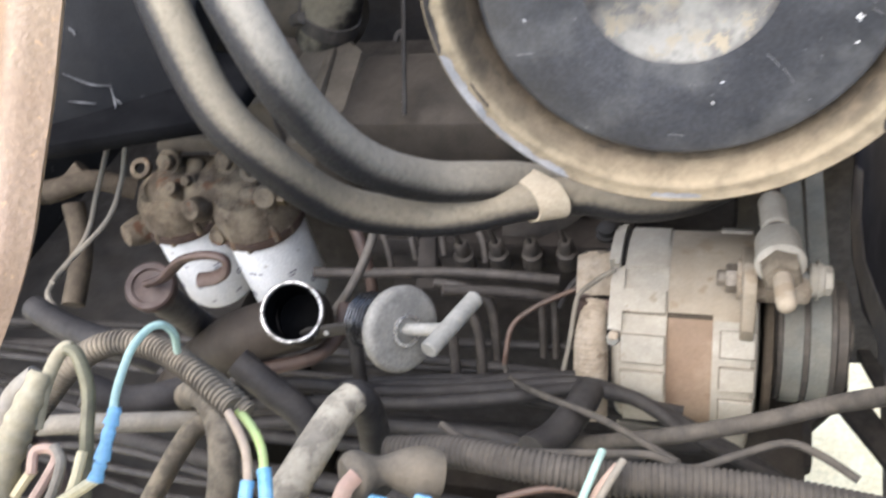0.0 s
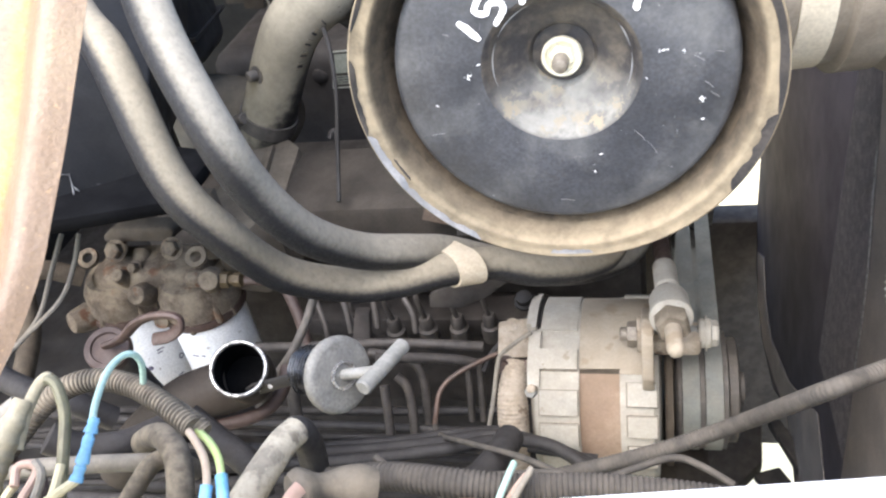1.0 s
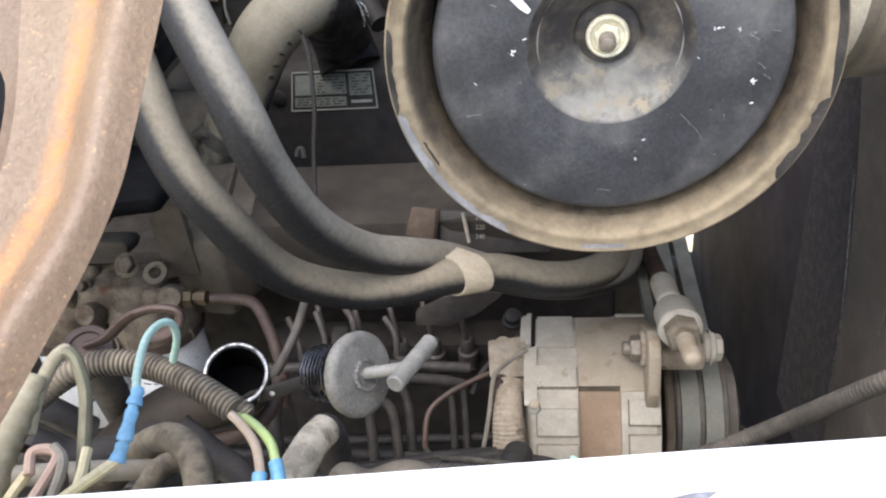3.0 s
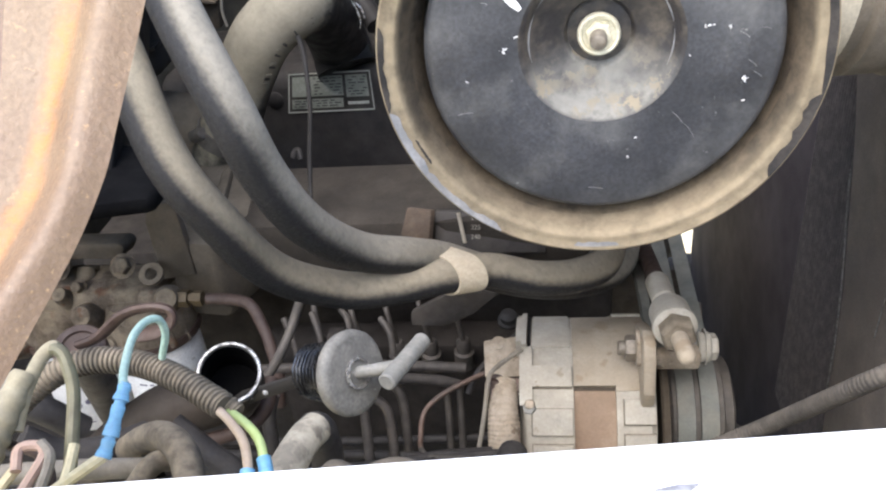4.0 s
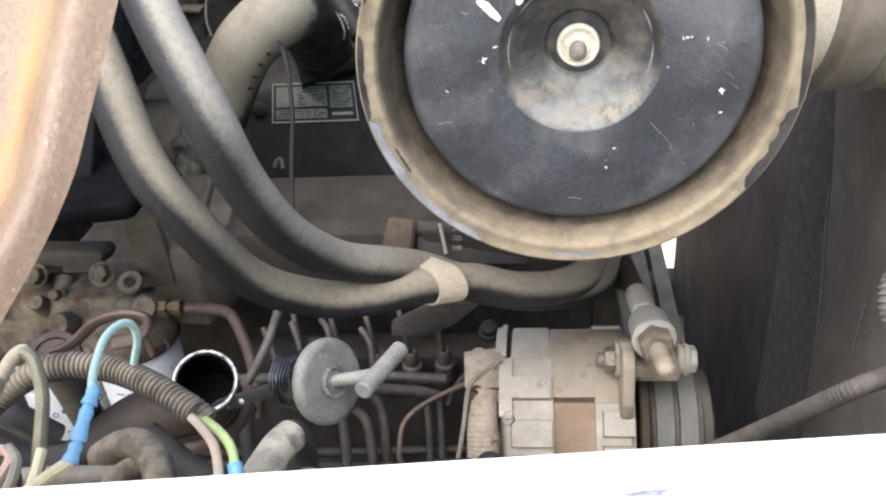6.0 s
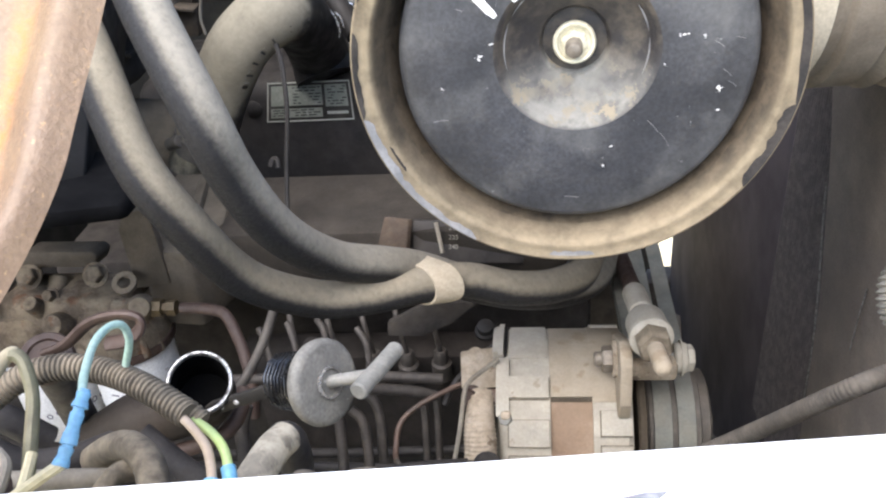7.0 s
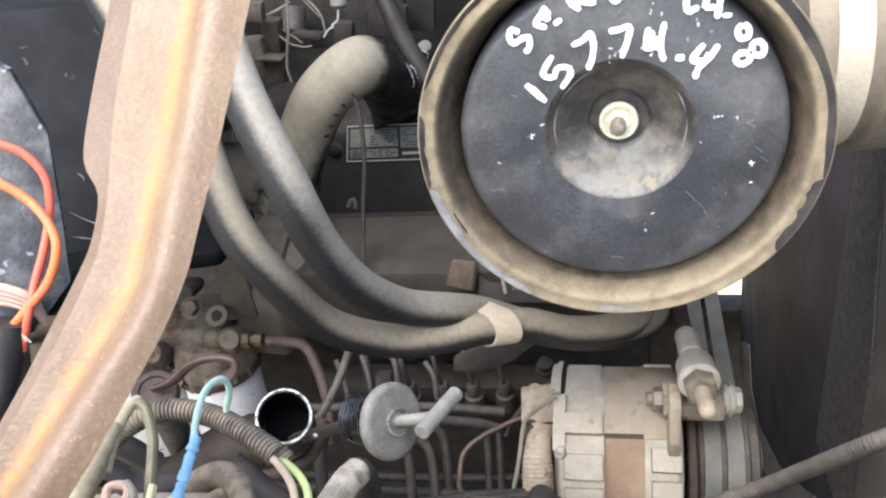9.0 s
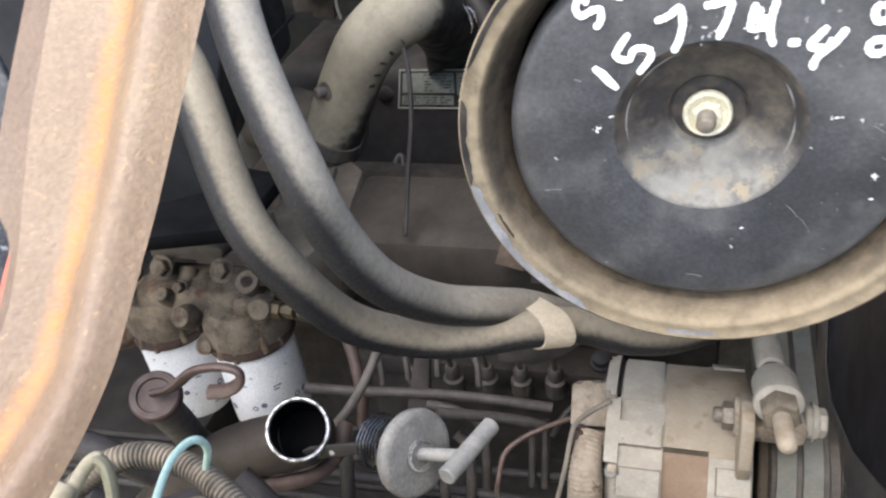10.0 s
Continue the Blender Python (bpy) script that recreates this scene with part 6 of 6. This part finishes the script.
# black canister and grey pipe stub between the hoses
stub = thing("water_outlet", (-0.45, 0.75, 1.3), "dusty grey water outlet pipe with a clamp", "pipe")
part("outlet", sweep([(-0.60, 0.93, 1.405), (-0.55, 0.93, 1.400), (-0.50, 0.92, 1.392), (-0.46, 0.90, 1.385)], 0.045, 24, 6), CASTTAN, stub)
part("casting", join(slab([(-0.488, 0.700, 1.386), (-0.490, 0.775, 1.390), (-0.484, 0.842, 1.394), (-0.455, 0.868, 1.394), (-0.402, 0.815, 1.394), (-0.385, 0.700, 1.390), (-0.410, 0.640, 1.386), (-0.470, 0.650, 1.384)], (0, 0, -0.10), 0.008), slab([(-0.449, 0.80, 1.393), (-0.436, 0.815, 1.402), (-0.412, 0.69, 1.402), (-0.428, 0.68, 1.392)], (0, 0, -0.03), 0.004)), CASTTAN, stub, "dusty tan casting with a raised web")
part("casting_bracket", slab([(-0.478, 0.642, 1.415), (-0.467, 0.642, 1.437), (-0.440, 0.642, 1.437), (-0.438, 0.642, 1.345), (-0.478, 0.642, 1.340)], (0, 0.012, 0.0), 0.002), CASTTAN, stub, "pale dusty bracket")

# ---- far side seen over the engine ----
back = thing("fuel_gear", (-0.45, 1.3, 1.4), "dusty tan brackets and fittings behind the engine", "fittings")
part("bracket", block((-0.5562, 1.0752, 1.5317), (0.035, 0.03, 0.06), (0, 0, 0), 0.004), CAST, back)
part("canister", rod((-0.5179, 1.1708, 1.5774), (-0.5185, 1.1498, 1.5423), 0.02, 20), DARKSTEEL, back)
part("far_hood", block((-0.45, 1.30, 1.62), (0.40, 0.02, 0.10), (0, 0, 0), 0.006), BOXBLACK, back)
part("tall_plate", block((-0.4950, 1.2185, 1.5486), (0.2, 0.02, 0.1), (0, 0, 0), 0.005), DARKCAST, back)
for p, size, m in (((-0.3665, 1.1915, 1.5520), (0.05, 0.03, 0.07), DARKCAST), ((-0.3329, 1.2553, 1.5461), (0.06, 0.03, 0.08), DARKCAST), ((-0.4313, 1.2569, 1.5479), (0.04, 0.03, 0.06), DARKCAST), ((-0.5347, 1.0535, 1.6063), (0.03, 0.02, 0.03), CAST), ((-0.4785, 1.1052, 1.5513), (0.05, 0.02, 0.012), DARKCAST), ((-0.4227, 1.1155, 1.5464), (0.03, 0.02, 0.04), DARKCAST), ((-0.3326, 1.1305, 1.5360), (0.012, 0.02, 0.09), DARKCAST), ((-0.4018, 1.2066, 1.5316), (0.012, 0.02, 0.1), DARKCAST)):
    part("bracket", block(p, size, (0, 8, 0), 0.004), m, back)
for q, r, m in (([(-0.551, 1.06, 1.592), (-0.521, 1.06, 1.597), (-0.493, 1.06, 1.607), (-0.480, 1.06, 1.614)], 0.0022, GREYWIRE), ([(-0.479, 1.05, 1.626), (-0.484, 1.05, 1.587), (-0.495, 1.05, 1.545), (-0.501, 1.05, 1.519), (-0.499, 1.05, 1.496)], 0.0021, GREYWIRE), ([(-0.455, 1.06, 1.619), (-0.444, 1.06, 1.605), (-0.436, 1.06, 1.591), (-0.434, 1.06, 1.572), (-0.434, 1.06, 1.566)], 0.0017, GREYWIRE), ([(-0.462, 1.062, 1.619), (-0.450, 1.062, 1.603), (-0.439, 1.062, 1.589)], 0.0011, GREYWIRE), ([(-0.405, 1.05, 1.600), (-0.409, 1.05, 1.585), (-0.418, 1.05, 1.579), (-0.417, 1.05, 1.576), (-0.424, 1.05, 1.573), (-0.429, 1.05, 1.568), (-0.434, 1.05, 1.562)], 0.0014, PAPER), ([(-0.511, 1.07, 1.564), (-0.503, 1.07, 1.555), (-0.491, 1.07, 1.547), (-0.474, 1.07, 1.543), (-0.463, 1.07, 1.544)], 0.0014, GREYWIRE), ([(-0.506, 1.075, 1.571), (-0.490, 1.075, 1.558), (-0.479, 1.075, 1.548)], 0.0012, GREYWIRE)):
    part("wire", sweep(q, r, 8, 5), m, back)
part("valve_box", block((-0.531, 1.095, 1.556), (0.028, 0.03, 0.055), (0, 6, 0), 0.004), GRIME, back)
part("valve_box", block((-0.528, 1.075, 1.511), (0.034, 0.03, 0.040), (0, 6, 0), 0.004), GRIME, back)
part("ledge", block((-0.527, 1.060, 1.5335), (0.042, 0.03, 0.005), (0, 6, 0), 0.0015), GRIME, back)
part("vent_fitting", turn([(0, 0), (0.007, 0), (0.0125, 0.005), (0.0125, 0.017), (0.009, 0.020), (0, 0.020)], (-0.406, 1.06, 1.599), (0, 0.2, 1), 18), GREYWIRE, back)
part("bright_fitting", turn([(0, 0), (0.010, 0.001), (0.0105, 0.006), (0.006, 0.010), (0, 0.011)], (-0.300, 1.12, 1.5145), (0.1, -0.6, 0.8), 18), STEEL, back, "pale worn fitting")
part("bright_fitting", sweep([(-0.311, 1.10, 1.514), (-0.300, 1.10, 1.517), (-0.292, 1.10, 1.511), (-0.298, 1.10, 1.501)], 0.0014, 8, 5), BRIGHT, back, "bright wire clip")
solo("dark_hose", sweep([(-0.3508, 1.0765, 1.6518), (-0.3278, 1.0472, 1.5936), (-0.2999, 1.0071, 1.5550), (-0.2631, 0.9555, 1.5136)], 0.014, 14, 8), BOXBLACK, "black hose behind the air cleaner", "hose")

# ---- radiator side ----
rad = thing("radiator", (0.31, 0.45, -0.8), "black radiator with fine vertical fins and dusty side tank", "radiator")
part("core", slab([(0.285, 0.60, 0.45), (0.285, 0.84, 0.50), (0.285, 0.95, 0.56), (0.285, 1.075, 0.614), (0.285, 1.25, 0.497), (0.285, 1.46, 0.456), (0.285, 1.6, 0.54), (0.285, 1.66, 0.70), (0.285, 1.66, 1.95), (0.285, 0.60, 1.95)], (0.05, 0, 0), 0.002), SHROUD, rad)
for i in range(36):
    part("fin", block((0.284, 0.640 + 0.0075 * i, 1.43), (0.004, 0.0024, 1.0), (0, 0, 0), 0), FINS, rad)
part("side_tank", slab([(0.272, 0.20, 0.62), (0.272, 0.650, 0.62), (0.274, 0.690, 1.05), (0.275, 0.701, 1.11), (0.275, 0.706, 1.18), (0.276, 0.720, 1.26), (0.276, 0.745, 1.345), (0.276, 0.757, 1.39), (0.276, 0.775, 1.44), (0.276, 0.845, 1.60), (0.276, 0.90, 1.95), (0.272, 0.20, 1.95)], (0.05, 0, 0), 0.004), SHROUDGREY, rad, "dusty dark grey side tank with a curved edge")
# Highlight on the scratched tank edge, drawn as a pale line.
part("tank_edge_highlight", sweep([(0.2745, 0.698, 1.09), (0.2745, 0.702, 1.13), (0.2745, 0.707, 1.20), (0.2745, 0.723, 1.275), (0.2745, 0.744, 1.342), (0.2745, 0.756, 1.388)], 0.0008, 6, 5), SCUFF, rad, "pale scratch highlight drawn along the tank edge")
part("shroud_lip", slab([(0.282, 1.486, 0.668), (0.282, 1.421, 0.596), (0.282, 1.310, 0.586), (0.282, 1.099, 0.678), (0.282, 0.930, 0.797), (0.282, 0.869, 0.846), (0.282, 0.780, 0.800), (0.282, 0.80, 0.52), (0.282, 0.938, 0.564), (0.282, 1.076, 0.612), (0.282, 1.225, 0.545), (0.282, 1.401, 0.485), (0.282, 1.520, 0.500), (0.282, 1.581, 0.609)], (0.002, 0, 0)), SHROUDGREY, rad, "dusty lip of the fan shroud")
part("foot", block((0.31, 0.45, -0.09), (0.05, 0.1, 1.42), (0, 0, 0), 0.01), SHROUD, rad)
part("scratch", sweep([(0.2715, 0.600, 1.355), (0.2715, 0.604, 1.32), (0.2715, 0.607, 1.275)], 0.0007, 6, 4), SCUFF, rad)
coilr = thing("ribbed_conduit", (0.2, 0.3, 1.4), "pale dusty ribbed conduit looped beside the radiator", "conduit")
part("loop", sweep([(0.2671, 0.4698, 1.5287), (0.2366, 0.4539, 1.5313), (0.2152, 0.4325, 1.5220), (0.2096, 0.4185, 1.5004), (0.2224, 0.4149, 1.4707), (0.2566, 0.4182, 1.4458)], 0.009, 16, 10, (0.0045, 0.003)), STEEL, coilr)
part("loop", sweep([(0.2654, 0.4801, 1.4675), (0.2290, 0.4623, 1.4689), (0.2168, 0.4471, 1.4572), (0.2241, 0.4362, 1.4367), (0.2509, 0.4340, 1.4149)], 0.007, 14, 10, (0.0042, 0.0025)), STEEL, coilr)

# ---- braces under the radiator ----
brace = thing("frame_brace", (0.22, 0.8, -0.8), "dark dusty steel frame braces under the radiator", "brace")
part("side_plate", slab([(0.05, 1.08, 0.60), (0.233, 1.039, 0.60), (0.224, 0.947, 0.60), (0.166, 0.877, 0.60), (0.163, 0.801, 0.60), (0.05, 0.734, 0.60)], (0, 0, 0.03), 0.004), DARKCAST, brace)
part("flat_bar", slab([(0.208, 0.928, 0.60), (0.253, 0.945, 0.60), (0.33, 0.80, 0.60), (0.31, 0.76, 0.60)], (0, 0, 0.02), 0.003), DARKCAST, brace)
part("flat_bar", slab([(0.244, 1.045, 0.61), (0.266, 1.045, 0.61), (0.325, 0.91, 0.61), (0.283, 0.93, 0.61)], (0, 0, 0.02), 0.003), DARKCAST, brace)
part("post", block((0.10, 0.93, -0.10), (0.06, 0.06, 1.40), (0, 0, 0), 0.005), DARKCAST, brace)
